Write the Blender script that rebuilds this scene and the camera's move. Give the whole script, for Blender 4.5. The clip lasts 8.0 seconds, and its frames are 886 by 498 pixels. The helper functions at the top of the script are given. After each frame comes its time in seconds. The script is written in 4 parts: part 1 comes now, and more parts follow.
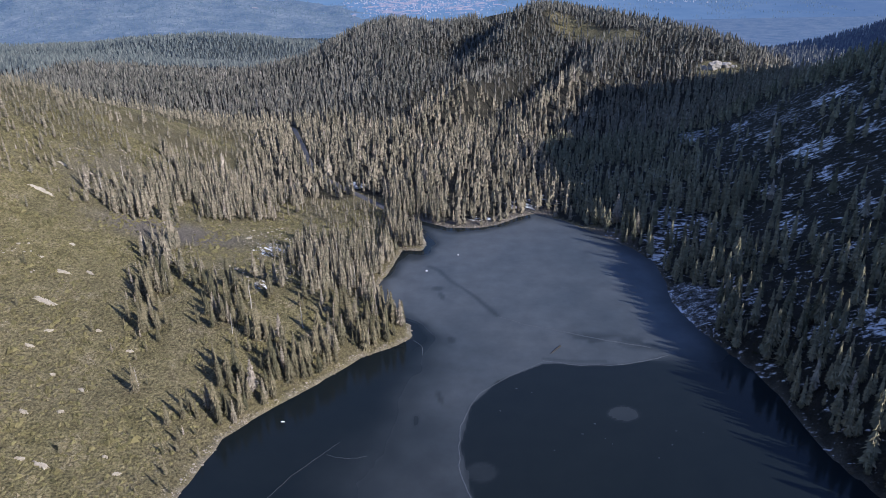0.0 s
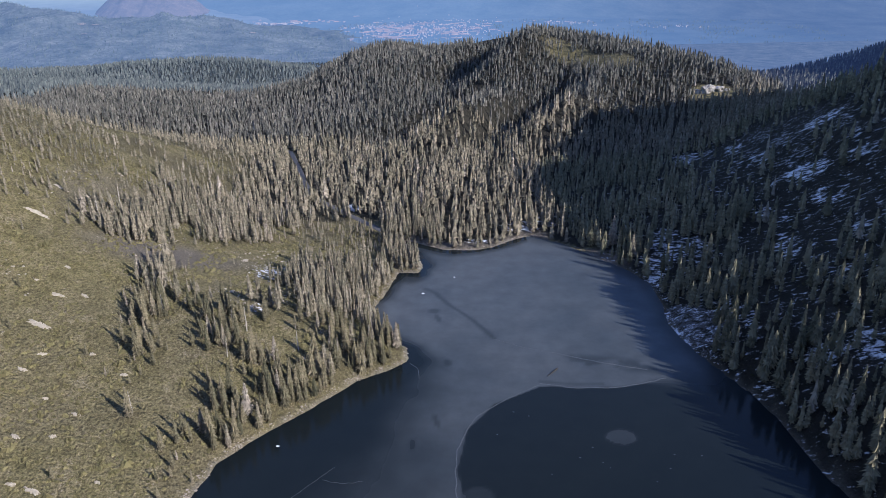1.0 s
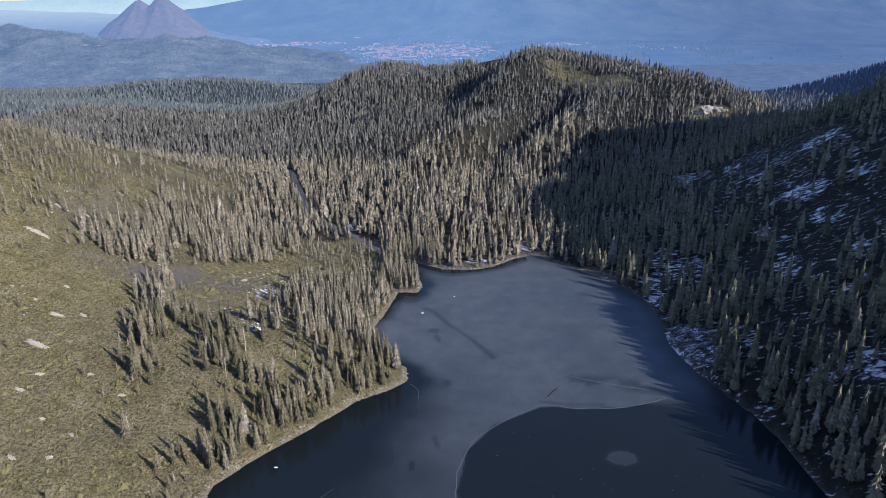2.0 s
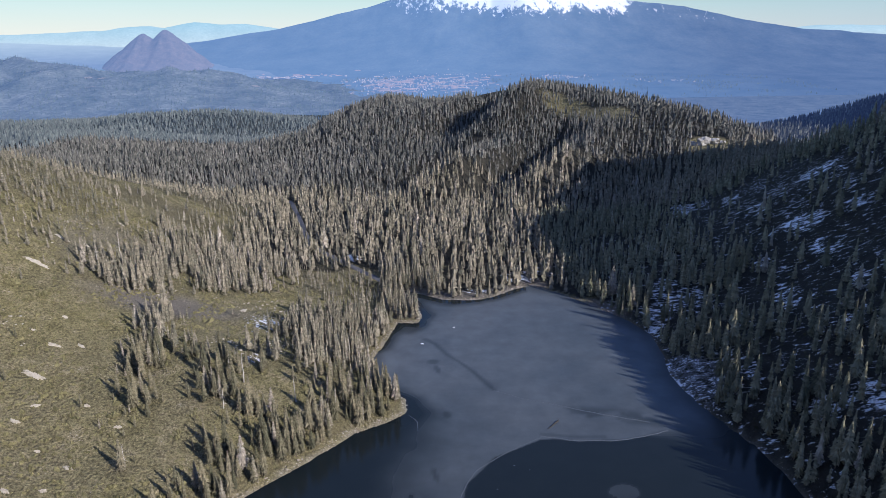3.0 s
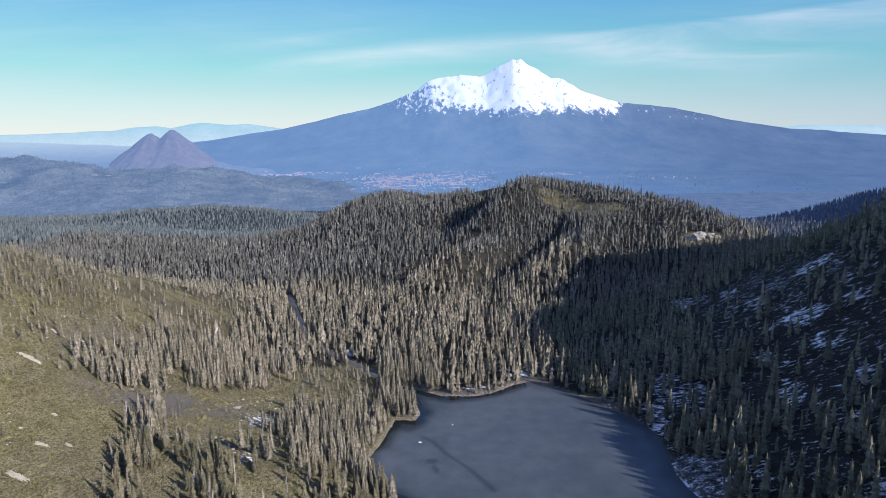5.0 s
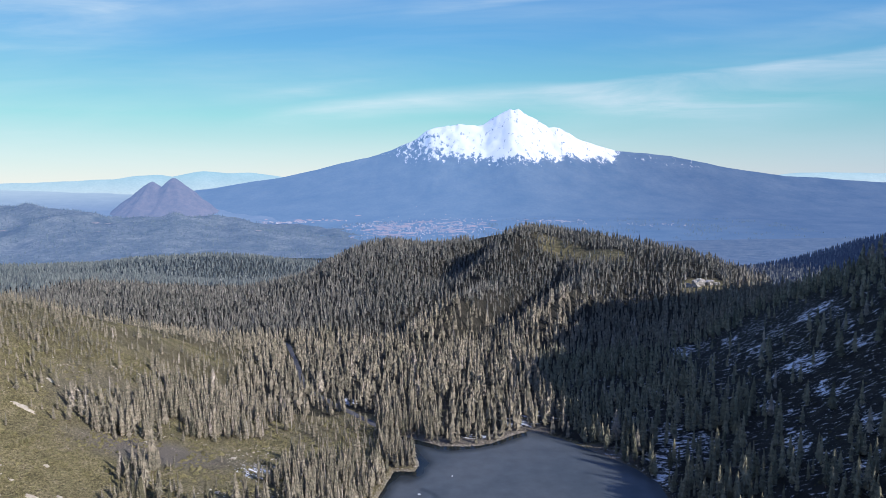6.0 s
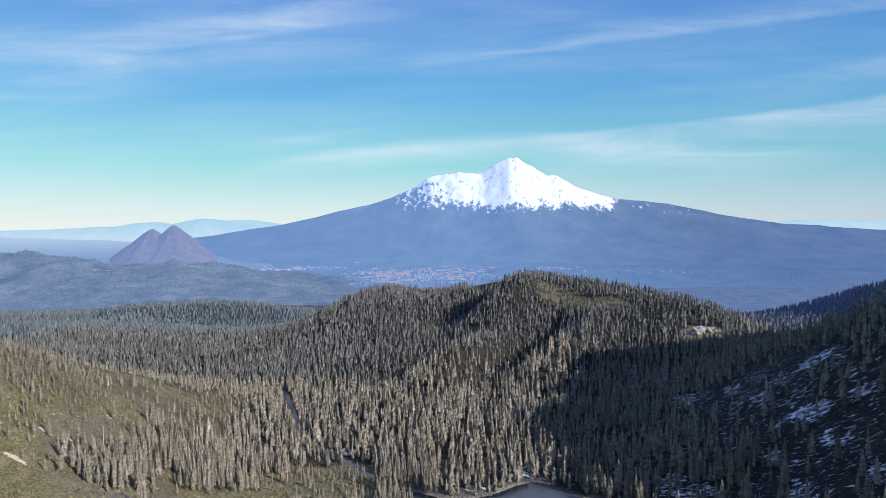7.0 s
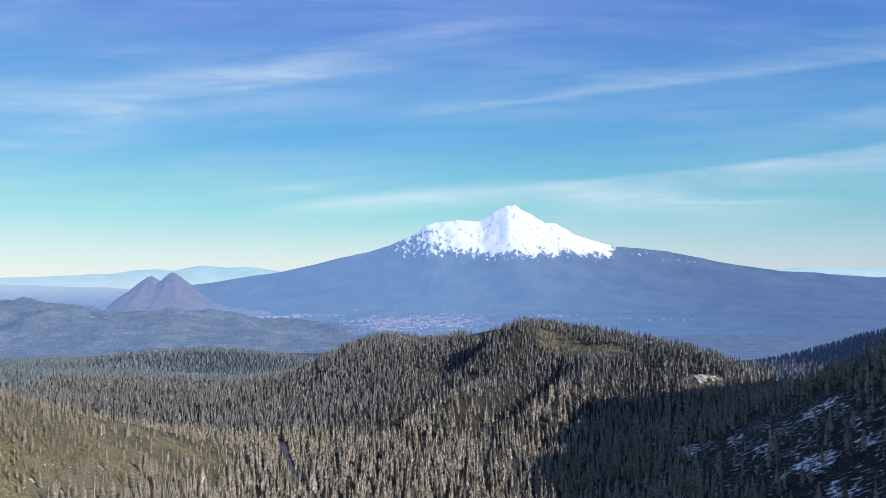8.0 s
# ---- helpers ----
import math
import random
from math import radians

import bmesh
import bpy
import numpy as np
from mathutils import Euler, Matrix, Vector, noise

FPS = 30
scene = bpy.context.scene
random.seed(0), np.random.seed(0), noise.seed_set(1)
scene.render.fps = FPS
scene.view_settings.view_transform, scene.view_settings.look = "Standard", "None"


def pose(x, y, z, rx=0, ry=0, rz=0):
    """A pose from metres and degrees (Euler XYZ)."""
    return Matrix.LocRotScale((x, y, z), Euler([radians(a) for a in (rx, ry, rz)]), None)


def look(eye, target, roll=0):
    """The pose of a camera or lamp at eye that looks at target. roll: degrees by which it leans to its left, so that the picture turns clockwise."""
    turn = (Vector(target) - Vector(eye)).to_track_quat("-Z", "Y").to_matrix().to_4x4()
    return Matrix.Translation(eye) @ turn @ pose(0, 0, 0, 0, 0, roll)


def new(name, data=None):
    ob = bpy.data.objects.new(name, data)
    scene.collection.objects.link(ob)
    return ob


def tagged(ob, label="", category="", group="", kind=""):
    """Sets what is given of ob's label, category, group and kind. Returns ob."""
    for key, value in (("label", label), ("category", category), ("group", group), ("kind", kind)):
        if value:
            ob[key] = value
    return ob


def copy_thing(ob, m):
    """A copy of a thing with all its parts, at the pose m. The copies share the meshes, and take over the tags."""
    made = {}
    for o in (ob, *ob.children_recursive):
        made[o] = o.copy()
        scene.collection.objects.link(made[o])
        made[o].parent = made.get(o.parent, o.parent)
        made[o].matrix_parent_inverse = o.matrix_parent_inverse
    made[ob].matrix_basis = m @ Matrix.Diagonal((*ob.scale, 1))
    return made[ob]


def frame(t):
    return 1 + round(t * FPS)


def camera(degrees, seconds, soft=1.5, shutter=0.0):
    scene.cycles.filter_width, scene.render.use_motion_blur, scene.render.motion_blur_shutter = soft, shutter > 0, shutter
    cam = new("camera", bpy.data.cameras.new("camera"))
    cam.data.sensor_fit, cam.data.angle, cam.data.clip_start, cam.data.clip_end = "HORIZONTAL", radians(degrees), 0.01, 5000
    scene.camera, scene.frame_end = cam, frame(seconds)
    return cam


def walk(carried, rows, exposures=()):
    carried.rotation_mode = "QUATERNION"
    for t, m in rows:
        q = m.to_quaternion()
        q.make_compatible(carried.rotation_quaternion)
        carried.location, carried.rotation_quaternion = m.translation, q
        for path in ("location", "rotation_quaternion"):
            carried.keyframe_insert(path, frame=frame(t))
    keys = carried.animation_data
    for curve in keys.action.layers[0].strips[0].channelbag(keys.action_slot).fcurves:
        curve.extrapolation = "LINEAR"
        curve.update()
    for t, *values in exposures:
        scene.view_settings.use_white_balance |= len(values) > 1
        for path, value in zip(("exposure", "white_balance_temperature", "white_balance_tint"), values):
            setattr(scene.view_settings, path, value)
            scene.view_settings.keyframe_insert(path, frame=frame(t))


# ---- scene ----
# camera: a drone that hangs over the lake and tilts up
EYE = (0.0, 0.0, 170.0)
cam = camera(65.24, 8.0, soft=0.8)


def aim(yaw, pitch, roll):
    """The pose of the camera: degrees to the left, up, and of lean."""
    a, b = radians(yaw), radians(pitch)
    ahead = Vector((-math.sin(a) * math.cos(b), math.cos(a) * math.cos(b), math.sin(b)))
    return look(EYE, Vector(EYE) + ahead * 100, roll)


ROWS = [
    (0, -0.000, -23.473, -0.820),
    (0.5, -0.329, -22.473, -0.805),
    (1, -0.362, -21.629, -0.763),
    (1.5, -0.387, -20.836, -0.741),
    (3, -0.473, -17.497, -0.685),
    (3.5, -0.524, -15.538, -0.664),
    (4, -0.582, -13.570, -0.681),
    (4.5, -0.642, -11.640, -0.672),
    (6, -0.801, -5.804, -0.749),
    (6.5, -0.863, -3.841, -0.760),
    (7, -0.928, -1.907, -0.730),
    (7.5, -0.990, 0.054, -0.725),
    (8, -1.057, 2.004, -0.693),
]
walk(cam, [(t, aim(yaw, pitch, roll)) for t, yaw, pitch, roll in ROWS], [(0, 0.36, 6500, 12.5), (8, 0.36, 6500, 12.5)])

# world, sun, exposure
SUN_AZ, SUN_EL = 123.0, 27.0  # clockwise from +y; over the horizon


def material(name):
    m = bpy.data.materials.new(name)
    m.use_nodes = True
    nt = m.node_tree
    return m, nt, nt.nodes["Principled BSDF"], nt.nodes.new, nt.links.new


def noise_node(N, L, vec, scale, detail=4, rough=0.6):
    n = N("ShaderNodeTexNoise")
    n.inputs["Scale"].default_value, n.inputs["Detail"].default_value, n.inputs["Roughness"].default_value = scale, detail, rough
    if vec is not None:
        L(vec, n.inputs["Vector"])
    return n.outputs["Fac"]


def ramp(N, L, fac, *stops):
    r = N("ShaderNodeValToRGB")
    el = r.color_ramp.elements
    while len(el) < len(stops):
        el.new(0.5)
    for e, (p, c) in zip(el, stops):
        e.position = p
        e.color = (*c, 1) if not isinstance(c, (int, float)) else (c, c, c, 1)
    L(fac, r.inputs["Fac"])
    return r.outputs["Color"]


def mixed(N, L, fac, a, b, how="MIX"):
    m = N("ShaderNodeMix")
    m.data_type, m.blend_type = "RGBA", how
    for key, v in (("Factor", fac), ("A", a), ("B", b)):
        if isinstance(v, (int, float)):
            m.inputs[key].default_value = v if key == "Factor" else (v, v, v, 1)
        elif isinstance(v, tuple):
            m.inputs[key].default_value = (*v, 1)
        else:
            L(v, m.inputs[key])
    return m.outputs["Result"]


def calc(N, L, how, a, b):
    m = N("ShaderNodeMath")
    m.operation = how
    for i, v in enumerate((a, b)):
        if isinstance(v, (int, float)):
            m.inputs[i].default_value = v
        else:
            L(v, m.inputs[i])
    return m.outputs[0]


def attr(N, name):
    a = N("ShaderNodeAttribute")
    a.attribute_name = name
    return a.outputs["Fac"]


def bump(N, L, height, strength, distance):
    b = N("ShaderNodeBump")
    b.inputs["Strength"].default_value, b.inputs["Distance"].default_value = strength, distance
    L(height, b.inputs["Height"])
    return b.outputs["Normal"]


def sun_and_sky():
    world = bpy.data.worlds.new("sky")
    scene.world = world
    world.use_nodes = True
    nt = world.node_tree
    nt.nodes.clear()
    N, L = nt.nodes.new, nt.links.new
    sky = N("ShaderNodeTexSky")
    sky.sky_type, sky.sun_disc = "NISHITA", False
    sky.sun_elevation, sky.sun_rotation = radians(SUN_EL), radians(SUN_AZ)
    sky.altitude, sky.air_density, sky.dust_density, sky.ozone_density = 1800, 1.0, 0.6, 1.0
    co = N("ShaderNodeTexCoord")
    # thin cirrus: long drawn-out bands of combed streaks, by the slope of the line of sight
    split = N("ShaderNodeSeparateXYZ")
    L(co.outputs["Generated"], split.inputs["Vector"])
    u = calc(N, L, "DIVIDE", split.outputs["X"], calc(N, L, "MAXIMUM", split.outputs["Y"], 0.05))
    v = calc(N, L, "DIVIDE", split.outputs["Z"], calc(N, L, "MAXIMUM", split.outputs["Y"], 0.05))
    comb = N("ShaderNodeCombineXYZ")
    L(u, comb.inputs["X"])
    L(v, comb.inputs["Y"])

    def streaks(lean, scale, detail, seed):
        mp = N("ShaderNodeMapping")
        mp.inputs["Rotation"].default_value = (0, 0, radians(lean))
        mp.inputs["Scale"].default_value = (2.2 * scale, 17.0 * scale, 1)
        mp.inputs["Location"].default_value = (seed, seed * 0.7, 0)
        L(comb.outputs["Vector"], mp.inputs["Vector"])
        n = N("ShaderNodeTexNoise")
        n.inputs["Scale"].default_value, n.inputs["Detail"].default_value = 1.0, detail
        n.inputs["Roughness"].default_value, n.inputs["Distortion"].default_value = 0.62, 0.5
        L(mp.outputs["Vector"], n.inputs["Vector"])
        return n.outputs["Fac"]

    fine, broad = streaks(-6, 1.4, 6, 3.0), streaks(-10, 0.55, 5, 8.0)
    total = calc(N, L, "MULTIPLY", ramp(N, L, broad, (0.4, 0.0), (0.75, 0.3)), ramp(N, L, fine, (0.3, 0.2), (0.7, 1.0)))
    for at, lean, bend, over, under, u0, u1, most in CIRRUS:
        mid = calc(N, L, "ADD", calc(N, L, "ADD", at, calc(N, L, "MULTIPLY", u, lean)), calc(N, L, "MULTIPLY", calc(N, L, "MULTIPLY", u, u), bend))
        rise = calc(N, L, "ADD", calc(N, L, "SUBTRACT", v, mid), calc(N, L, "MULTIPLY", calc(N, L, "SUBTRACT", broad, 0.5), 0.03))
        off = calc(N, L, "MAXIMUM", calc(N, L, "DIVIDE", rise, over), calc(N, L, "DIVIDE", rise, -under))
        band = ramp(N, L, off, (0.0, 1.0), (1.0, 0.0))
        span = calc(N, L, "MULTIPLY", ramp(N, L, calc(N, L, "DIVIDE", calc(N, L, "SUBTRACT", u, u0), 0.15), (0.0, 0.0), (1.0, 1.0)), ramp(N, L, calc(N, L, "DIVIDE", calc(N, L, "SUBTRACT", u1, u), 0.15), (0.0, 0.0), (1.0, 1.0)))
        m = calc(N, L, "MULTIPLY", calc(N, L, "MULTIPLY", band, span), calc(N, L, "MULTIPLY", ramp(N, L, fine, (0.34, 0.15), (0.66, 1.0)), most))
        total = calc(N, L, "ADD", total, m)
    cover = calc(N, L, "MINIMUM", total, 0.8)
    # the sky's colours from pale horizon to deep blue, brightened overhead to fill shade
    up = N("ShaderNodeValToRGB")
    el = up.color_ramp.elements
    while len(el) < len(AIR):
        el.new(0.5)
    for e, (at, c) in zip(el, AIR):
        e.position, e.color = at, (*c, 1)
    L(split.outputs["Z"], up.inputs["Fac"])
    scaled = N("ShaderNodeVectorMath")
    scaled.operation = "SCALE"
    scaled.inputs["Scale"].default_value = SKY
    L(sky.outputs["Color"], scaled.inputs[0])
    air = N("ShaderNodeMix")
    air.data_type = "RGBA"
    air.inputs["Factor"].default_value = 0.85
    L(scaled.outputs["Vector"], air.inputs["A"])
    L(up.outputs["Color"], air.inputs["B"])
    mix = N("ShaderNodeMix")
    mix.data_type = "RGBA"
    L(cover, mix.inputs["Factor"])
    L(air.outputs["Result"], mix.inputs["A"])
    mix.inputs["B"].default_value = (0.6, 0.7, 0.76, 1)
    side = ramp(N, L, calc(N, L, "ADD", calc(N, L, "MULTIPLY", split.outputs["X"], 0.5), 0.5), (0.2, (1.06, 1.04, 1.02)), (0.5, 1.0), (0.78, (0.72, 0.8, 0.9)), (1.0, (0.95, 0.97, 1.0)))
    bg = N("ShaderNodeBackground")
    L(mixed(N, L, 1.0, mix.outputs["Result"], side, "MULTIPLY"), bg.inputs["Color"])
    out = N("ShaderNodeOutputWorld")
    L(bg.outputs["Background"], out.inputs["Surface"])
    lamp = bpy.data.lights.new("sun", "SUN")
    lamp.energy, lamp.angle, lamp.color = SUN, radians(0.53), (1.0, 0.955, 0.91)
    ob = new("sun", lamp)
    a, e = radians(SUN_AZ), radians(SUN_EL)
    way = Vector((math.sin(a) * math.cos(e), math.cos(a) * math.cos(e), math.sin(e)))
    ob.matrix_world = look(way * 900 + Vector((0, 400, 0)), (0, 400, 0))


SKY, SUN = 0.08, 5.0
AIR = (  # sine of height over the horizon, colour; the unseen last two raised as fill
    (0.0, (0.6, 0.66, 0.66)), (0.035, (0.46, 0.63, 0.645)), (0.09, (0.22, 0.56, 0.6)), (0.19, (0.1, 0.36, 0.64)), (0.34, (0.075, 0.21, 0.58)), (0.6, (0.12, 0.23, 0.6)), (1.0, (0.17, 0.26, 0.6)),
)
CIRRUS = (  # where each band crosses the middle, its lean, bend, reach above and below, ends and strength
    (0.112, 0.056, -0.198, 0.016, 0.03, -0.3, 0.4, 0.55), (0.108, 0.058, 0.07, 0.008, 0.1, 0.12, 1.2, 0.62), (0.125, -0.137, 0.147, 0.02, 0.02, 0.15, 0.62, 0.5),
    (0.235, 0.128, -0.026, 0.03, 0.008, -0.05, 1.2, 0.42), (0.308, 0.086, -0.116, 0.06, 0.008, -0.55, 0.0, 0.27), (0.349, 0.13, -0.235, 0.018, 0.03, -0.25, 0.2, 0.27),
    (0.186, -0.075, 0.222, 0.015, 0.05, 0.4, 1.2, 0.22), (0.149, 0.159, -0.12, 0.012, 0.012, 0.2, 0.5, 0.2), (0.15, 0.116, 0.016, 0.01, 0.016, -0.32, 0.0, 0.24),
    (0.24, 0.03, 0.0, 0.06, 0.05, -1.2, -0.35, 0.22), (0.31, 0.1, 0.0, 0.08, 0.06, -1.2, -0.1, 0.14),
)

sun_and_sky()


# materials
def ground_material():
    m, nt, p, N, L = material("mountain_ground")
    pos = N("ShaderNodeTexCoord").outputs["Object"]
    big, mid, fine = (noise_node(N, L, pos, s, d) for s, d in ((0.018, 5), (0.13, 5), (1.5, 5)))
    brush = ramp(N, L, mid, (0.3, (0.128, 0.116, 0.058)), (0.5, (0.206, 0.181, 0.094)), (0.72, (0.27, 0.23, 0.142)))
    brush = mixed(N, L, ramp(N, L, big, (0.42, 0.0), (0.62, 0.6)), brush, (0.19, 0.165, 0.105))
    brush = mixed(N, L, 0.8, brush, ramp(N, L, fine, (0.3, 0.3), (0.7, 1.42)), "MULTIPLY")
    # shade in the gaps between shrub clumps, multiplied into the colour
    clump = noise_node(N, L, pos, 0.8, 3, 0.55)
    brush = mixed(N, L, 0.7, brush, ramp(N, L, clump, (0.36, 0.5), (0.5, 1.0), (0.66, 1.25)), "MULTIPLY")
    # dark forest floor, laid over the shaded east slope and hill ground too
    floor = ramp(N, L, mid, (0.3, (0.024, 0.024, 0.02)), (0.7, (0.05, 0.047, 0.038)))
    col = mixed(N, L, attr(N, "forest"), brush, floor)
    heath = ramp(N, L, fine, (0.3, (0.1, 0.09, 0.076)), (0.7, (0.2, 0.178, 0.152)))
    col = mixed(N, L, attr(N, "heath"), col, heath)
    stone = ramp(N, L, fine, (0.3, (0.16, 0.14, 0.115)), (0.7, (0.4, 0.36, 0.3)))
    spots = ramp(N, L, calc(N, L, "ADD", calc(N, L, "MULTIPLY", fine, 0.55), calc(N, L, "MULTIPLY", mid, 0.45)), (0.6, 0.0), (0.64, 1.0))
    st = attr(N, "stony")
    col = mixed(N, L, calc(N, L, "MULTIPLY", st, spots), col, stone)
    col = mixed(N, L, calc(N, L, "MULTIPLY", attr(N, "gravel"), 0.65), col, stone)
    drift = N("ShaderNodeMapping")
    drift.vector_type = "TEXTURE"
    drift.inputs["Rotation"].default_value, drift.inputs["Scale"].default_value = (0, 0, radians(-32)), (2.6, 0.9, 1.4)
    L(pos, drift.inputs["Vector"])
    lie = noise_node(N, L, drift.outputs["Vector"], 0.4, 9, 0.78)
    lie = calc(N, L, "MULTIPLY", calc(N, L, "SUBTRACT", lie, 0.5), 2.2)
    sn = calc(N, L, "SUBTRACT", calc(N, L, "ADD", calc(N, L, "MULTIPLY", attr(N, "snow"), 0.45), lie), 0.49)
    sn = ramp(N, L, calc(N, L, "MULTIPLY", sn, 9.0), (0.0, 0.0), (1.0, 1.0))
    col = mixed(N, L, sn, col, (0.8, 0.82, 0.86))
    L(col, p.inputs["Base Color"])
    p.inputs["Roughness"].default_value = 0.95
    p.inputs["Specular IOR Level"].default_value = 0.1
    L(bump(N, L, calc(N, L, "ADD", fine, calc(N, L, "MULTIPLY", clump, 2.2)), 0.9, 1.1), p.inputs["Normal"])
    return m


def needle_material(name, dark, light, grey, per="tone"):
    m, nt, p, N, L = material(name)
    if per == "object":
        tone = N("ShaderNodeObjectInfo").outputs["Random"]
    else:
        tone = attr(N, "tone")
    pos = N("ShaderNodeTexCoord").outputs["Object"]
    col = ramp(N, L, tone, (0.0, dark), (0.6, light), (0.84, light), (1.0, grey))
    isle = N("ShaderNodeNewGeometry").outputs["Random Per Island"]
    col = mixed(N, L, 0.8, col, ramp(N, L, isle, (0.0, 0.55), (1.0, 1.45)), "MULTIPLY")
    L(col, p.inputs["Base Color"])
    p.inputs["Roughness"].default_value = 0.8
    p.inputs["Specular IOR Level"].default_value = 0.15
    return m


def plain(name, color, rough=0.9, scale=0.5, spread=0.35, depth=0.3):
    m, nt, p, N, L = material(name)
    pos = N("ShaderNodeTexCoord").outputs["Object"]
    n = noise_node(N, L, pos, scale, 6, 0.65)
    L(ramp(N, L, n, (0.25, tuple(c * (1 - spread) for c in color)), (0.75, tuple(min(1, c * (1 + spread)) for c in color))), p.inputs["Base Color"])
    p.inputs["Roughness"].default_value = rough
    p.inputs["Specular IOR Level"].default_value = 0.2
    L(bump(N, L, n, 0.6, depth), p.inputs["Normal"])
    return m


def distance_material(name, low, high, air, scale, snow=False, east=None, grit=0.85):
    """Far land: its own colour, with the haze in front painted on as emission."""
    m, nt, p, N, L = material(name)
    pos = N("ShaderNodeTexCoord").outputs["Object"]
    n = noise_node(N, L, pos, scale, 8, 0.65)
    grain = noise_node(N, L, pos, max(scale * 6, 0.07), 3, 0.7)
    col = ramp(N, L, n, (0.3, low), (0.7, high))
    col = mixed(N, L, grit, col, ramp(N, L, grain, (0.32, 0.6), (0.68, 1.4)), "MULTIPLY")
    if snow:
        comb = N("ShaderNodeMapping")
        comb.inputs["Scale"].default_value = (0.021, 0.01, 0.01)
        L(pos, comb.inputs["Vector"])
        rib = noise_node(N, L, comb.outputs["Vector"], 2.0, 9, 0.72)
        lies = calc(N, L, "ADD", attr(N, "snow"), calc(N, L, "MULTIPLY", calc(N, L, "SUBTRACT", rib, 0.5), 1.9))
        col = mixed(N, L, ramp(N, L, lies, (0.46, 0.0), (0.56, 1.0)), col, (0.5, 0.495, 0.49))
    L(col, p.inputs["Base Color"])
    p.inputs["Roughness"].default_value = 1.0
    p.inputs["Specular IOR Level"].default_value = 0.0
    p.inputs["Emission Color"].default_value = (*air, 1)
    if east:  # painted haze gets weaker towards the east
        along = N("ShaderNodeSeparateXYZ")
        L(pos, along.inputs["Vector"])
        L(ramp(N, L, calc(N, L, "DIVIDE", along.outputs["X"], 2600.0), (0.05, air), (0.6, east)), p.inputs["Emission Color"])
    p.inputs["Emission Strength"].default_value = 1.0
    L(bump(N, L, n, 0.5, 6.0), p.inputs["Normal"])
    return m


def lake_material():
    m, nt, p, N, L = material("lake_ice")
    pos = N("ShaderNodeTexCoord").outputs["Object"]
    big, mid, fine = (noise_node(N, L, pos, s, d) for s, d in ((0.02, 5), (0.09, 6), (0.9, 4)))
    frost = attr(N, "frost")
    ice = ramp(N, L, big, (0.3, (0.06, 0.075, 0.09)), (0.7, (0.091, 0.105, 0.119)))
    ice = mixed(N, L, 0.5, ice, ramp(N, L, mid, (0.35, 0.7), (0.7, 1.25)), "MULTIPLY")
    water = mixed(N, L, mid, (0.007, 0.011, 0.013), (0.011, 0.016, 0.018))
    L(mixed(N, L, frost, water, ice), p.inputs["Base Color"])
    L(ramp(N, L, frost, (0.0, 0.11), (0.3, 0.35), (1.0, 0.5)), p.inputs["Roughness"])
    p.inputs["IOR"].default_value = 1.31
    p.inputs["Specular IOR Level"].default_value = 0.32
    L(bump(N, L, fine, 0.1, 0.02), p.inputs["Normal"])
    return m


MAT_GROUND = ground_material()
MAT_NEEDLE = needle_material("needles", (0.088, 0.086, 0.055), (0.19, 0.168, 0.112), (0.307, 0.27, 0.228), "object")
MAT_FOREST = needle_material("forest_needles", (0.112, 0.107, 0.078), (0.23, 0.204, 0.156), (0.32, 0.282, 0.242))
MAT_SLOPE_FOREST = needle_material("slope_needles", (0.1, 0.104, 0.07), (0.232, 0.218, 0.148), (0.32, 0.29, 0.236))
# darker, cooler copy of the forest needles: the hill's shade and haze as colour
MAT_HILL_FOREST = needle_material("shaded_hill_needles", (0.07, 0.076, 0.07), (0.15, 0.145, 0.13), (0.22, 0.205, 0.195))
MAT_BARK = plain("bark", (0.13, 0.1, 0.08), 0.95, 2.0)
MAT_LAKE = lake_material()
MAT_GRANITE = plain("granite", (0.33, 0.315, 0.295), 0.9, 0.6, 0.4)
MAT_TALUS = plain("talus_stone", (0.13, 0.13, 0.135), 0.9, 0.6, 0.6)
MAT_PALE = plain("pale_rock", (0.37, 0.335, 0.275), 0.9, 0.8, 0.3)
MAT_SHORE = plain("shore_stone", (0.34, 0.3, 0.26), 0.9, 0.8, 0.35)
MAT_SNOW = plain("snow", (0.8, 0.82, 0.86), 0.7, 0.5, 0.08, 0.1)
MAT_ASPHALT = plain("asphalt", (0.1, 0.1, 0.105), 0.85, 0.6, 0.3, 0.02)
MAT_WOOD = plain("weathered_wood", (0.05, 0.045, 0.04), 0.9, 2.0)
# emission colours that paint haze onto the far land
HAZE_GLOW_NEAR, HAZE_GLOW_FAR = (0.045, 0.088, 0.2), (0.08, 0.158, 0.35)
MAT_BLUE_HILL = distance_material("hazy_forest", (0.03, 0.044, 0.044), (0.14, 0.152, 0.138), HAZE_GLOW_NEAR, 0.012)
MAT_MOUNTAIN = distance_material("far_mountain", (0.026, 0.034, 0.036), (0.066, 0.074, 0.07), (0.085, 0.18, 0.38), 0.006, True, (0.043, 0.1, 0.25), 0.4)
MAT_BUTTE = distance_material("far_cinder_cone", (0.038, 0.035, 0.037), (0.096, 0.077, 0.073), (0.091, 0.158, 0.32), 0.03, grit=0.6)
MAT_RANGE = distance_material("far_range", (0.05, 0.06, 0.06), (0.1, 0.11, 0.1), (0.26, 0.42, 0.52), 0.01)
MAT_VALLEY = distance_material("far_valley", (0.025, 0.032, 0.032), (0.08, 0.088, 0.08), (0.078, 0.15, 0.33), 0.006)
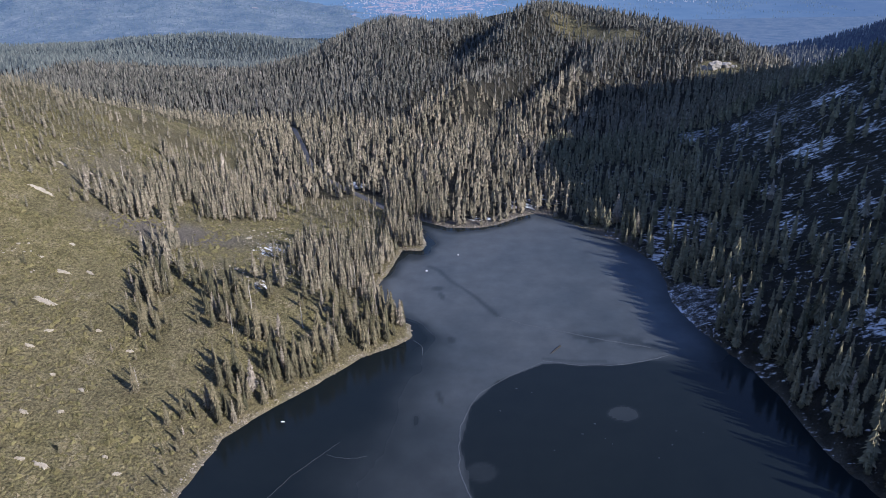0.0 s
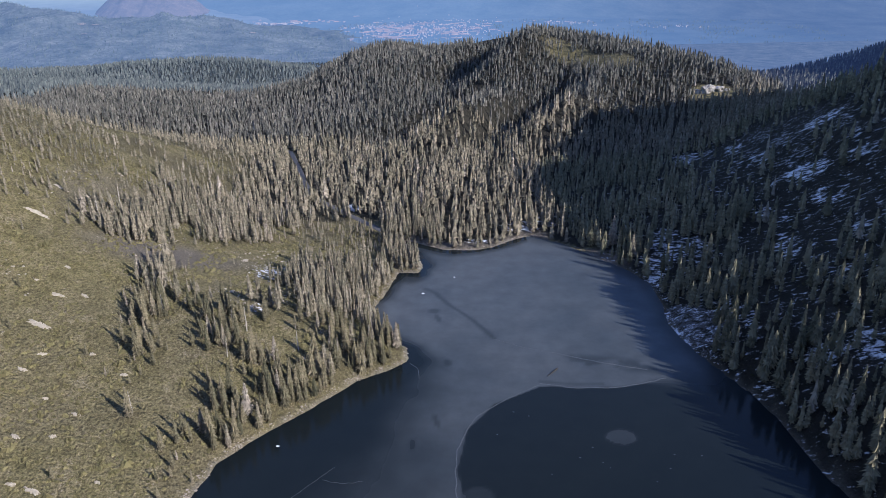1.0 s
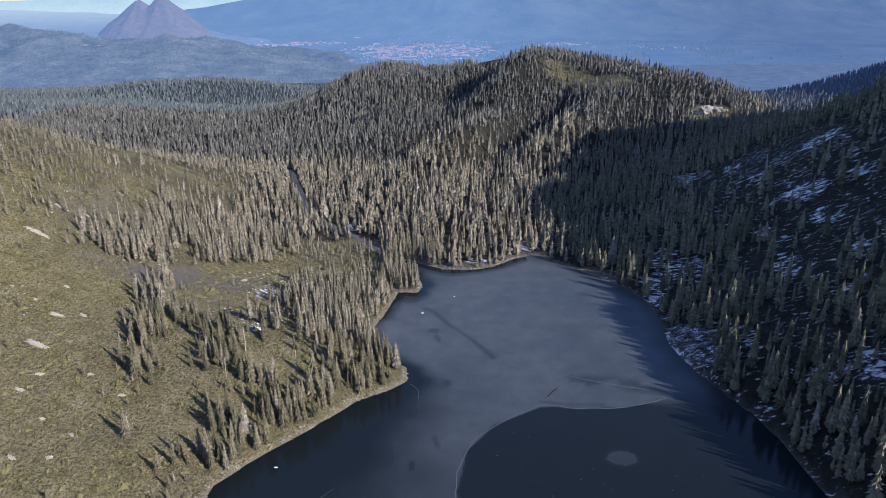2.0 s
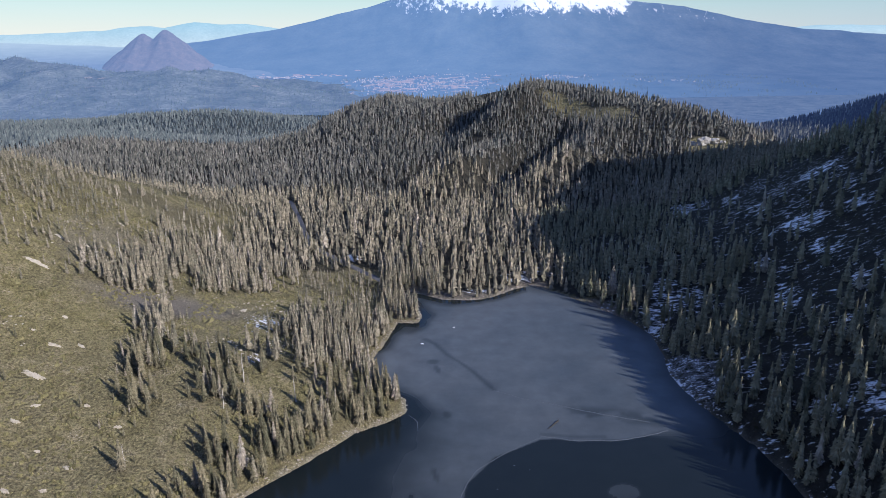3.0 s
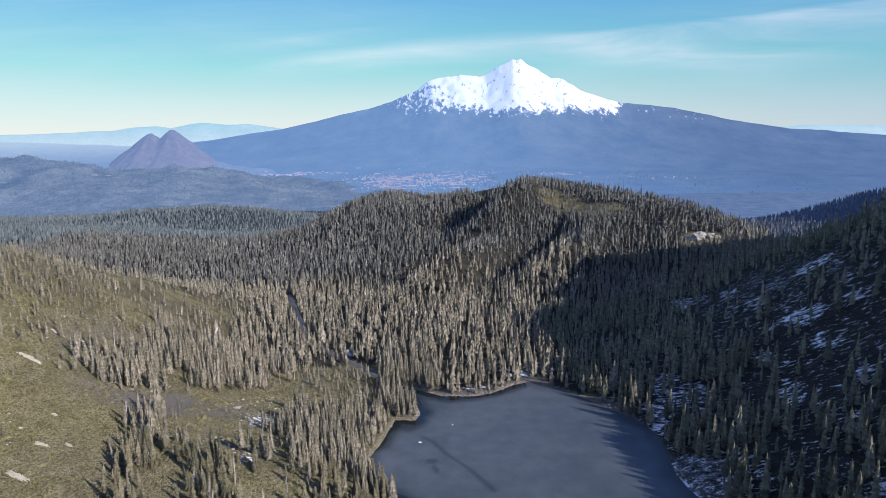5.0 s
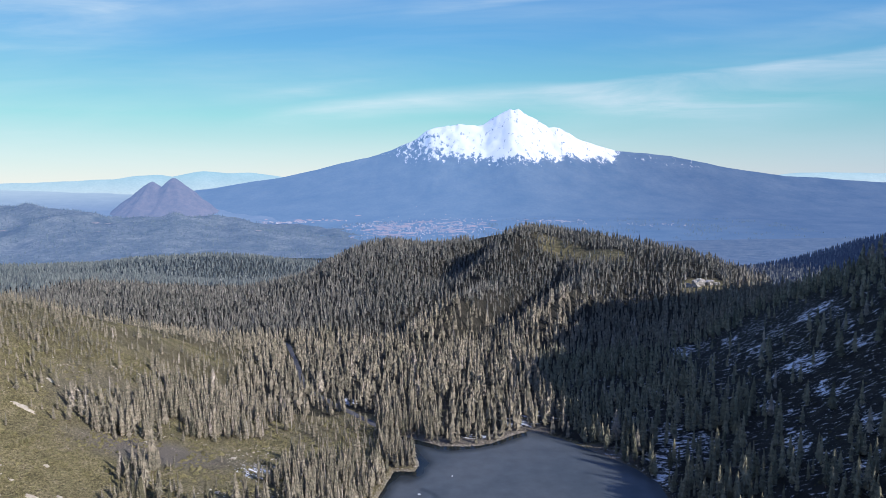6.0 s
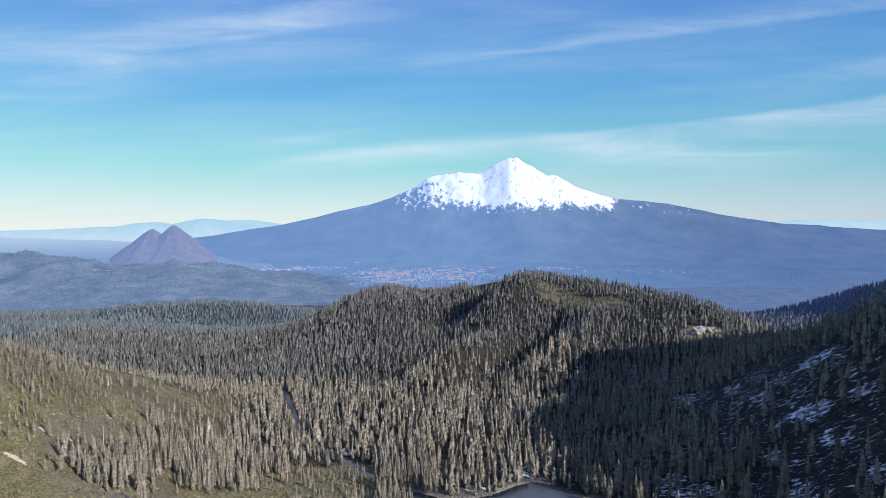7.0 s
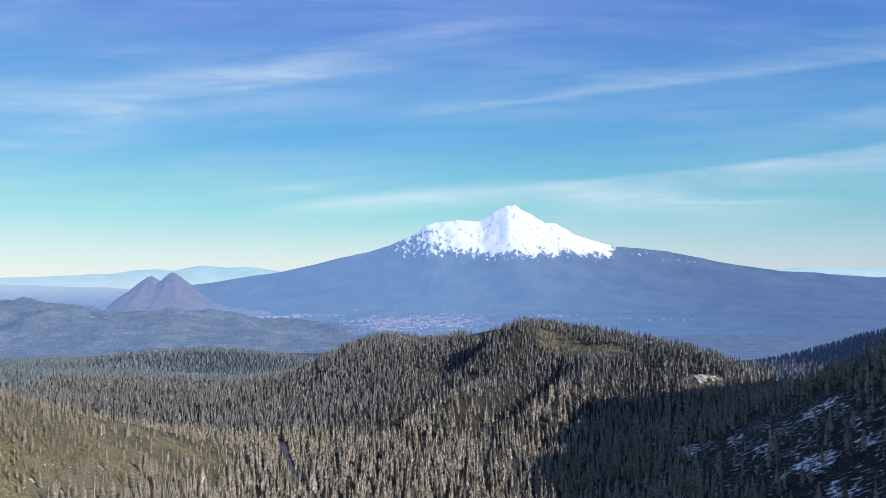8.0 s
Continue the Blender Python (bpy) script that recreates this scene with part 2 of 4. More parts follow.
# northwest forest and floor: haze painted in as faint blue emission
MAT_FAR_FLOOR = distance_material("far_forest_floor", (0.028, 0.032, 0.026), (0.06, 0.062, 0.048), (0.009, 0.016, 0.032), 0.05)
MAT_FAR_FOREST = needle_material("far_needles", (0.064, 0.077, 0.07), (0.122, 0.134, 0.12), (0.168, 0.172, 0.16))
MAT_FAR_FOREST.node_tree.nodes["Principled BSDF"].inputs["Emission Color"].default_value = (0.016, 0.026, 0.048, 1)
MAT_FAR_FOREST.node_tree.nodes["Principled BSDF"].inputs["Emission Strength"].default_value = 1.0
# northeast ridge: haze painted in likewise, a dimmer and bluer emission
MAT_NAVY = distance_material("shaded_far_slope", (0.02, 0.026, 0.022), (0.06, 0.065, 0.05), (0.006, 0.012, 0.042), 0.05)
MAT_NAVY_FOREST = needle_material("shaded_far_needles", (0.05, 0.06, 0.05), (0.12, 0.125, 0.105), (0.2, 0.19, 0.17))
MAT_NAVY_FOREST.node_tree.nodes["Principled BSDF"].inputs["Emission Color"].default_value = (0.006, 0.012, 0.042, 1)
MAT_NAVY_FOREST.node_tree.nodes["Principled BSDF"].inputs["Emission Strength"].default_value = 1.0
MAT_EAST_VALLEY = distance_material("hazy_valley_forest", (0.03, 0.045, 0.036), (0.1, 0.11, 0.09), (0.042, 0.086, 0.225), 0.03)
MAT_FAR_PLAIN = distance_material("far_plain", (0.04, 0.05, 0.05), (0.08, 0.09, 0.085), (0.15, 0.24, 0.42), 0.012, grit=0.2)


def haze_glow_by_height(m, z0, z1, low, high):
    """Paints haze into a far slope's emission, from low to high with its height."""
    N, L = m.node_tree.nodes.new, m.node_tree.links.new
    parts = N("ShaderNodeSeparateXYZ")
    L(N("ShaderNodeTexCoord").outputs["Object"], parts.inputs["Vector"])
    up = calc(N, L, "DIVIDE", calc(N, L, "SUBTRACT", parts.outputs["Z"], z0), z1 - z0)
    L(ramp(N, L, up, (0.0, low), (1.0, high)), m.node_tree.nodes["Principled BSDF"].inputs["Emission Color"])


haze_glow_by_height(MAT_FAR_PLAIN, 20, 150, (0.11, 0.2, 0.4), (0.33, 0.45, 0.58))
haze_glow_by_height(MAT_RANGE, 90, 230, (0.36, 0.48, 0.58), (0.22, 0.42, 0.56))
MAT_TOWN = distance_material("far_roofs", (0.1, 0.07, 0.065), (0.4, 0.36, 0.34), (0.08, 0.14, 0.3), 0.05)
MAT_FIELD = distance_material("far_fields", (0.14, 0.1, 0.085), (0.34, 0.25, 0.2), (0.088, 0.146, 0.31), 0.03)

# the lie of the land
SHORE = [
    (-150, 60), (-112, 140), (-91.7, 182.4), (-89.3, 194.5), (-84.8, 213.9), (-70.6, 232.3), (-54.9, 248.6), (-37.7, 269.5), (-22.8, 278.9), (-15.5,
    286), (-17, 297), (-24.4, 307), (-35, 326), (-37.5, 340), (-32, 357), (-25.2, 391), (-13, 389), (-10.3, 401), (-20, 430), (-24, 447), (-9, 436),
    (4, 427), (25, 426), (36.5, 431), (51, 444), (63.7, 451), (82.6, 435.4), (100.4, 411.6), (116.2, 388.2), (124, 367), (122.7, 341), (118.7, 318),
    (122.8, 291.6), (130.6, 266), (136, 249), (137.5, 231), (139.7, 196), (152, 160), (160, 60), (130, -60), (40, -130), (-70, -110), (-140, -30)
]


def shore_distance(x, y):
    """Metres from the lake's edge; negative on the lake."""
    best, inside = np.full(x.shape, 1e9), np.zeros(x.shape, bool)
    for (x0, y0), (x1, y1) in zip(SHORE, SHORE[1:] + SHORE[:1]):
        dx, dy = x1 - x0, y1 - y0
        t = np.clip(((x - x0) * dx + (y - y0) * dy) / (dx * dx + dy * dy), 0, 1)
        best = np.minimum(best, np.hypot(x - x0 - t * dx, y - y0 - t * dy))
        inside ^= ((y0 > y) != (y1 > y)) & (x < (x1 - x0) * (y - y0) / (y1 - y0 + 1e-12) + x0)
    return np.where(inside, -best, best)


def ease(t):
    t = np.clip(t, 0, 1)
    return t * t * (3 - 2 * t)


def swell(x, y, cx, cy, high, along, across, turn):
    c, s = math.cos(turn), math.sin(turn)
    u, v = (x - cx) * c + (y - cy) * s, (y - cy) * c - (x - cx) * s
    return high * np.exp(-((u / along) ** 2 + (v / across) ** 2) / 2)


def hashed(i, j, seed):
    h = np.sin(i * 127.1 + j * 311.7 + seed * 74.7) * 43758.5453
    return h - np.floor(h)


def value_noise(x, y, seed=0):
    i, j = np.floor(x), np.floor(y)
    u, v = ease(x - i), ease(y - j)
    a, b = hashed(i, j, seed), hashed(i + 1, j, seed)
    c, d = hashed(i, j + 1, seed), hashed(i + 1, j + 1, seed)
    return (a * (1 - u) + b * u) * (1 - v) + (c * (1 - u) + d * u) * v


def fractal(x, y, size, octaves=4, seed=0):
    """Noise from 0 to 1 whose largest features are size metres across."""
    total, amp, top = 0, 1.0, 0.0
    for k in range(octaves):
        total = total + amp * value_noise(x / size * 2**k + 17.3 * k, y / size * 2**k - 9.1 * k, seed + k)
        top += amp
        amp *= 0.5
    return total / top


EAST_CRESTS = [  # centre, height and half width of the east ridge's unseen knobs and notches, fitted to its shadow
    (400, 140, 4, 75), (400, 260, 40, 75), (400, 380, -38, 75), (500, 140, -10, 75), (500, 260, -20, 75), (500, 500, 81, 75), (500, 620, -39, 75), (600, 260, -7, 75),
    (600, 380, 20, 75), (600, 620, -33, 75), (600, 740, -8, 75), (720, 500, -29, 75), (720, 740, -10, 75), (860, 620, -8, 75),
    (230, 160, -25, 48), (300, 90, 11, 48), (300, 160, -9, 48), (300, 230, -27, 48), (370, 160, 15, 48), (370, 230, -27, 48), (640, 560, -28, 42), (340, 112, -6, 42), (392, 172, -6, 42),
]


def land(x, y):
    r = np.hypot(x, y)
    z = -58 * ease((r - 750) / 1100) + 196 * ease((r - 2900) / 2600) * ease((200 - x) / 1200)
    z = z + swell(x, y, -507, 278, 221.6, 94, 245, -0.13)  # west slope
    z = z + swell(x, y, -275, 397, 84.5, 69, 202, -0.00)  # west bench
    z = z + swell(x, y, -936, 777, 68.0, 234, 483, -0.43)  # far west shoulder
    z = z + swell(x, y, -219, 1562, 57.0, 458, 85, -0.21)  # northwest ridge
    z = z + swell(x, y, 143, 1131, 90.8, 172, 117, 0.90)  # north hill summit
    z = z + swell(x, y, -87, 1233, 65.4, 82, 151, -0.30)  # north hill west knob
    z = z + swell(x, y, 291, 908, 67.3, 130, 83, -1.06)  # north hill east arm
    z = z + swell(x, y, 639, 399, 209.5, 154, 284, -0.68)  # east ridge
    z = z + swell(x, y, 673, -93, 274.6, 183, 333, -0.56)  # southeast ridge
    z = z + swell(x, y, 668, 600, 121.4, 102, 89, 0.53)  # east ridge north end
    z = z + swell(x, y, 1025, 1463, 94.6, 181, 81, 0.10)  # northeast ridge
    z = z + swell(x, y, -194, -301, 274.0, 470, 164, -0.44)  # south headwall
    z = z + swell(x, y, 330, 450, 78.2, 84, 162, -0.15)  # east shoulder
    z = z + swell(x, y, 70, 232, 35.1, 231, 78, -0.35)  # lake rim
    z = z + swell(x, y, -292, 1538, -46.2, 173, 86, 0.20)  # northwest hollow
    z = z + swell(x, y, -313, 657, -34.8, 81, 177, -0.31)  # northwest draw
    for cx, cy, high, wide in EAST_CRESTS:
        z = z + swell(x, y, cx, cy, high, wide, wide, 0)
    z = z + (swell(x, y, 515, 560, 44, 66, 30, 0.12) + swell(x, y, 450, 460, 26, 110, 42, 1.1)) * (0.4 + 1.2 * fractal(x, y, 45, 3, 13))  # unseen east crags, added to shade the hill
    u, v = 0.84 * x - 0.545 * y, 0.545 * x + 0.84 * y
    shade_spine = np.interp(v, [330, 380, 400, 420, 461, 501, 541, 582, 620, 650, 686, 735, 758, 774, 788, 810, 880], [-300, 120, 164, 194, 213, 231, 238, 244, 253, 260, 258, 242, 240, 232, 222, 120, -300])
    shade_spine = shade_spine + (fractal(x, y, 34, 3, 15) - 0.5) * 46
    z = np.maximum(z, shade_spine - np.where(u < 190, 1.5, 0.9) * np.abs(u - 190))  # unseen spine on the east ridge, shaped to shade the outlet and hill
    crest = np.interp(y, [0, 40, 70, 110, 180, 262, 300, 330], [-300, 60, 127, 143, 145, 145, 128, -300]) + (fractal(x * 0.2, y, 26, 3, 27) - 0.5) * 14
    z = np.maximum(z, crest - 0.62 * np.abs(x - 362))  # unseen wooded crest, shaped to shade the lake's east shore
    z = z + swell(x, y, -240, 600, 9, 75, 45, 0.2)  # bench above the draw
    z = z + swell(x, y, 1350, 1130, 490, 110, 150, -0.575)  # unseen mountain added in the far east to shade the northeast ridge
    z = z + swell(x, y, 150, 765, 34, 85, 26, 1.0) + swell(x, y, 92, 800, -16, 80, 26, 1.0)  # spur of the hill and the hollow in its lee
    z = z + swell(x, y, 40, 780, 36, 80, 22, 1.0) + swell(x, y, -8, 812, -24, 85, 26, 1.0)  # second spur and hollow
    z = z + swell(x, y, 108, 990, 26, 70, 26, 1.0) + swell(x, y, 52, 1030, -34, 75, 30, 1.0)  # third, under the summit
    z = z - 45 * ease((y - 2330) / 300) * ease(x / 300)  # the valley under the volcano's apron
    z = z + swell(x, y, 155, 1070, -10, 40, 40, 0) + swell(x, y, 112, 1140, 8, 36, 36, 0) + swell(x, y, 238, 1010, 4, 60, 35, 0)  # broad dome of the summit
    rough = (fractal(x, y, 120, 4, 3) - 0.5) * 9 * ease((r - 300) / 400) + (fractal(x, y, 35, 3, 8) - 0.5) * 4
    return z + rough


def height(x, y):
    x, y = np.asarray(x, float), np.asarray(y, float)
    s = shore_distance(x, y)
    up = np.maximum(s, 0)
    dry = np.maximum(land(x, y) * (1 - np.exp(-up / 45)), -60 * ease((y - 500) / 300)) + 1.2 * (1 - np.exp(-up / 5))
    return np.where(s > 0, dry, np.maximum(-5, s * 0.25))


def ground_z(x, y):
    return float(height(np.array([float(x)]), np.array([float(y)]))[0])


def spread(lo, hi, near_lo, near_hi, step, grow):
    """Coordinates, step apart between near_lo and near_hi and wider and wider out to lo and hi."""
    mid = list(np.arange(near_lo, near_hi + step, step))
    out, d = [], step
    v = mid[-1]
    while v < hi:
        d *= grow
        v += d
        out.append(v)
    before, d, v = [], step, mid[0]
    while v > lo:
        d *= grow
        v -= d
        before.append(v)
    return np.array(before[::-1] + mid + out)


def mesh_from(name, verts, faces, mat, mats=None, index=None, attrs=None, smooth=True):
    me = bpy.data.meshes.new(name)
    verts, faces = np.asarray(verts, np.float32), np.asarray(faces, np.int32)
    n = faces.shape[1]
    me.vertices.add(len(verts))
    me.vertices.foreach_set("co", verts.ravel())
    me.loops.add(faces.size)
    me.loops.foreach_set("vertex_index", faces.ravel())
    me.polygons.add(len(faces))
    me.polygons.foreach_set("loop_start", np.arange(0, faces.size, n, dtype=np.int32))
    me.polygons.foreach_set("use_smooth", np.full(len(faces), smooth))
    for mm in mats or [mat]:
        me.materials.append(mm)
    if index is not None:
        me.polygons.foreach_set("material_index", np.asarray(index, np.int32))
    for key, v in (attrs or {}).items():
        me.attributes.new(key, "FLOAT", "POINT").data.foreach_set("value", np.asarray(v, np.float32).ravel())
    me.update(calc_edges=True)
    return me


def grid_faces(nx, ny):
    i = np.arange(ny - 1)[:, None] * nx + np.arange(nx - 1)[None]
    return np.stack([i, i + 1, i + nx + 1, i + nx], -1).reshape(-1, 4)


def oval(x, y, cx, cy, rx, ry, deg=0, soft=0.35):
    """1 inside an oval, fading to 0 at its edge."""
    c, s = math.cos(radians(deg)), math.sin(radians(deg))
    u, v = ((x - cx) * c + (y - cy) * s) / rx, ((y - cy) * c - (x - cx) * s) / ry
    return ease((1 - np.hypot(u, v)) / soft + 0.5)


def woods(x, y):
    """How thickly trees stand, 0 to 1."""
    s = shore_distance(x, y)
    n = fractal(x, y, 40, 3, 21)
    front = 485 + np.clip(-x - 60, 0, 400) * 0.42
    d = 0.02 + 0.9 * ease((y - front) / 30 + 0.5)
    west = (x < 0) & (y < 480)
    d = np.where(west & (s < 17) & (y > 205), np.maximum(d, 0.35 + 0.5 * ease((y - 215) / 20)), d)
    d = np.where(west & (s < 12) & (y <= 215), np.maximum(d, 0.34), d)
    for cx, cy, rx, ry, deg, k in GROVES:
        d = np.maximum(d, k * oval(x, y, cx, cy, rx * 1.1, ry * 1.1, deg, 0.8))
    d = np.maximum(d, 0.7 * oval(x, y, -68, 448, 26, 56, 20, 0.6))
    grove = ease((x + 174 + 0.3 * np.maximum(y - 450, 0) + (n - 0.5) * 26) / 12) * ease((y - 338 - (x + 165) * 1.25 + (n - 0.5) * 20) / 14) * ease((-84 - x) / 8)
    d = np.where(west | ((x < 0) & (y < 560)), np.maximum(d, 0.9 * grove), d)
    d = np.where(west & (x < -170) & (y > 330), np.maximum(d, np.where(y > 390, 0.8, 0.4)), d)
    d = np.where((x < -140) & (y >= 480) & (y < 570), np.maximum(d, 0.6), d)
    d = np.where((x < -160) & (y >= 568 + (n - 0.5) * 40), np.maximum(d, 0.75), d)
    for cx, cy, rx, ry, deg, k in GLADES:
        d = d * (1 - (1 - k) * oval(x, y, cx, cy, rx, ry, deg))
    north = (y > 425) & (x > -40)
    d = np.where(north & (y < 600), np.maximum(d, 0.95), d)
    east = ease((x - 95) / 20) * ease((640 - y + (x - 100) * 0.3) / 120)
    d = d * (1 - east) + east * (0.55 + 0.45 * ease((n - 0.4) / 0.25)) * (1 - 0.8 * ease((snow_cover(x, y) - 0.8) / 0.15))
    d = d * (1 - 0.86 * oval(x, y, 243, 465, 52, 125, 0, 0.5)) * (1 - 0.6 * oval(x, y, 215, 350, 40, 60, 0, 0.6))
    d = np.where((x > 100) & (y < 360) & (s < 26), np.maximum(d, 0.95), d)
    d = d * (1 - oval(x, y, 125, 308, 9, 24, 10, 0.2))
    d = d * (1 - 0.3 * oval(x, y, 85, 760, 80, 130, 0, 0.6))
    road = road_distance(x, y)
    return np.where((s < 1.4) | (road < 3.4), 0, d * np.where((y > front) | north | (x > 95) | (west & (s < 13) & (y > 165)), 0.8 + 0.3 * n, (0.3 + 0.7 * ease((n - 0.3) / 0.22)) * (0.25 + 0.75 * ease((fractal(x, y, 15, 2, 23) - 0.25) / 0.2))))


GROVES = [  # centre, half widths, turn, thickness
    (-55, 350, 28, 58, 8, 0.95), (-133, 296, 12, 38, 10, 0.85), (-104, 284, 13, 34, 22, 0.62), (-86, 322, 12, 30, 0, 0.6),
    (-82, 250, 14, 20, 0, 0.62), (-119, 224, 3, 3, 0, 0.7), (-310, 478, 70, 40, 0, 0.42),
]
GLADES = [  # centre, half widths, turn, what stays of the trees
    (-97, 368, 13, 26, 0, 0.12), (-215, 552, 50, 16, 10, 0.6),
    (222, 900, 46, 20, -58, 0.1), (178, 975, 48, 22, -61, 0.42), (-5, 489, 11, 6, 0, 0.3),
    (305, 772, 24, 22, 0, 0.0),
]


def snow_cover(x, y):
    """Where old snow lies, 0 to 1."""
    f = 0
    for cx, cy, rx, ry, deg, k in SNOWS:
        f = np.maximum(f, (k - 0.1) * oval(x, y, cx, cy, rx * 1.45, ry * 1.45, deg, 0.9))
    return f


SNOWS = [  # centre, half widths, turn, strength
    (210, 573, 23, 9, 77, 1.15), (224, 562, 21, 5, 78, 1.0), (235, 538, 16, 5, 76, 1.15), (228, 501, 12, 7, 61, 1.0), (251, 533, 17, 6, 83, 0.98), (249, 489, 13, 7, -87, 1.05),
    (270, 483, 13, 8, -10, 1.2), (274, 464, 11, 6, 69, 1.05), (214, 483, 9, 6, 77, 1.0), (229, 480, 11, 5, 82, 1.15), (232, 420, 12, 9, -77, 1.3), (220, 425, 9, 5, -56, 1.1),
    (225, 387, 7, 4, 86, 1.1), (222, 376, 10, 4, -66, 1.25), (199, 401, 9, 5, -77, 1.1), (183, 423, 9, 5, 85, 0.98), (189, 347, 16, 6, 70, 1.15), (205, 378, 9, 5, -68, 1.0),
    (215, 328, 9, 4, 75, 1.15), (190, 293, 8, 6, 51, 1.15), (160, 250, 8, 6, -43, 1.3), (173, 246, 6, 5, -77, 1.25), (170, 235, 5, 4, -70, 1.25), (137, 251, 5, 3, -60, 1.1),
    (144, 405, 25, 9, 77, 1.15), (126, 371, 8, 5, 88, 1.2), (154, 393, 16, 9, 85, 1.15), (130, 385, 6, 14, 20, 1.15), (142, 300, 8, 20, 0, 1.1), (254, 404, 8, 6, -85, 1.15), (266, 432, 9, 5, 74, 1.05), (239, 450, 15, 7, -68, 0.95),
    (58, 464, 12, 8, 0, 1.15), (25, 438, 8, 4, 0, 1.05), (127, 308, 10, 22, 10, 1.22), (-97, 352, 7, 12, 0, 1.2), (-88, 300, 4, 6, 0, 1.1), (-80, 266, 4, 4, 0, 1.2), (140, 240, 12, 50, 0, 0.82), (-66, 516, 8, 5, -50, 1.4),
    (205, 420, 95, 170, -20, 0.83), (80, 475, 22, 14, 0, 0.9), (110, 520, 40, 30, 0, 0.8),
]
ROAD = [(-34, 453), (-42, 463), (-50, 475), (-62, 491), (-75, 508), (-91, 527), (-103, 543), (-115, 577), (-127, 620), (-138, 655), (-152, 705), (-168, 740)]


def road_distance(x, y):
    best = np.full(np.shape(x), 1e9)
    for (x0, y0), (x1, y1) in zip(ROAD, ROAD[1:]):
        dx, dy = x1 - x0, y1 - y0
        t = np.clip(((x - x0) * dx + (y - y0) * dy) / (dx * dx + dy * dy), 0, 1)
        best = np.minimum(best, np.hypot(x - x0 - t * dx, y - y0 - t * dy))
    return best


def build_ground():
    xs, ys = spread(-4200, 4200, -280, 340, 3.0, 1.045), spread(-900, 4950, 150, 720, 3.0, 1.035)
    x, y = np.meshgrid(xs, ys)
    s = shore_distance(x, y)
    z = height(x, y)
    w = woods(x, y)
    west = (x < 0) & (y < 520)
    attrs = {
        # last term lays dark floor on the east slope to put its shade in
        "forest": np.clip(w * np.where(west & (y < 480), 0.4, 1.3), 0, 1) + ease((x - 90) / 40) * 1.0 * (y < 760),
        "snow": snow_cover(x, y),
        "heath": np.maximum(oval(x, y, -142, 346, 36, 15, 25, 0.9) * (0.4 + 0.9 * fractal(x, y, 18, 3, 17)), np.maximum(0.45 * oval(x, y, -186, 385, 26, 40, 0, 0.9), np.maximum(oval(x, y, 107, 407, 17, 7, -50, 0.5), 0.9 * (s < 9) * (s > 0) * (y > 395) * (x > -30) * (x < 75)))),
        "gravel": ease((1.0 - s + 2.0 * (fractal(x, y, 9, 3, 6) - 0.5)) / 1.0) * (y > 150) * np.where(x > 75, 0.35, 1.0),
        "stony": np.where(west, 0.5 + 0.3 * fractal(x, y, 60, 3, 4), 0.2) + (s < 2) * 0.9,
    }
    glade = np.zeros(x.shape)
    for cx, cy, rx, ry, deg, k in GLADES:
        glade = np.maximum(glade, oval(x, y, cx, cy, rx, ry, deg))
    # dark floor forced under the hill's trees, standing in for the shade there
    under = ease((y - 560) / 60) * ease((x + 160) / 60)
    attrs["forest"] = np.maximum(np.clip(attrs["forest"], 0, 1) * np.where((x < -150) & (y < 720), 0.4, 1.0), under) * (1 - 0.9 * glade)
    f = grid_faces(len(xs), len(ys))
    fr, fx, fz = (a.ravel()[f].mean(1) for a in (np.hypot(x, y), x, z))
    far = fr > 2050
    index = far.astype(int)
    index[far & (fr < 3000)] = 5
    index[(fr > 3450) & (fx < -700)] = 3
    index[~far & (fr > 1330) & (fx < 300)] = 2
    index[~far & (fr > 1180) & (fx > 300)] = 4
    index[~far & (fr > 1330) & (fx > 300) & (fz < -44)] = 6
    index[far & (fr < 3000) & (fx > 100)] = 6
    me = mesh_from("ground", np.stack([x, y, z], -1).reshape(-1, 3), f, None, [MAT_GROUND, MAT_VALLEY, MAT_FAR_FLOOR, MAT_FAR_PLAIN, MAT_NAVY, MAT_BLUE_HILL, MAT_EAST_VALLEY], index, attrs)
    tagged(new("ground", me), "brush-covered mountain slopes with patches of old snow", "ground", kind="structure")


build_ground()


CRACK = [(-8, 366), (-2, 360), (4, 346), (12, 335), (18, 325), (27, 306)]


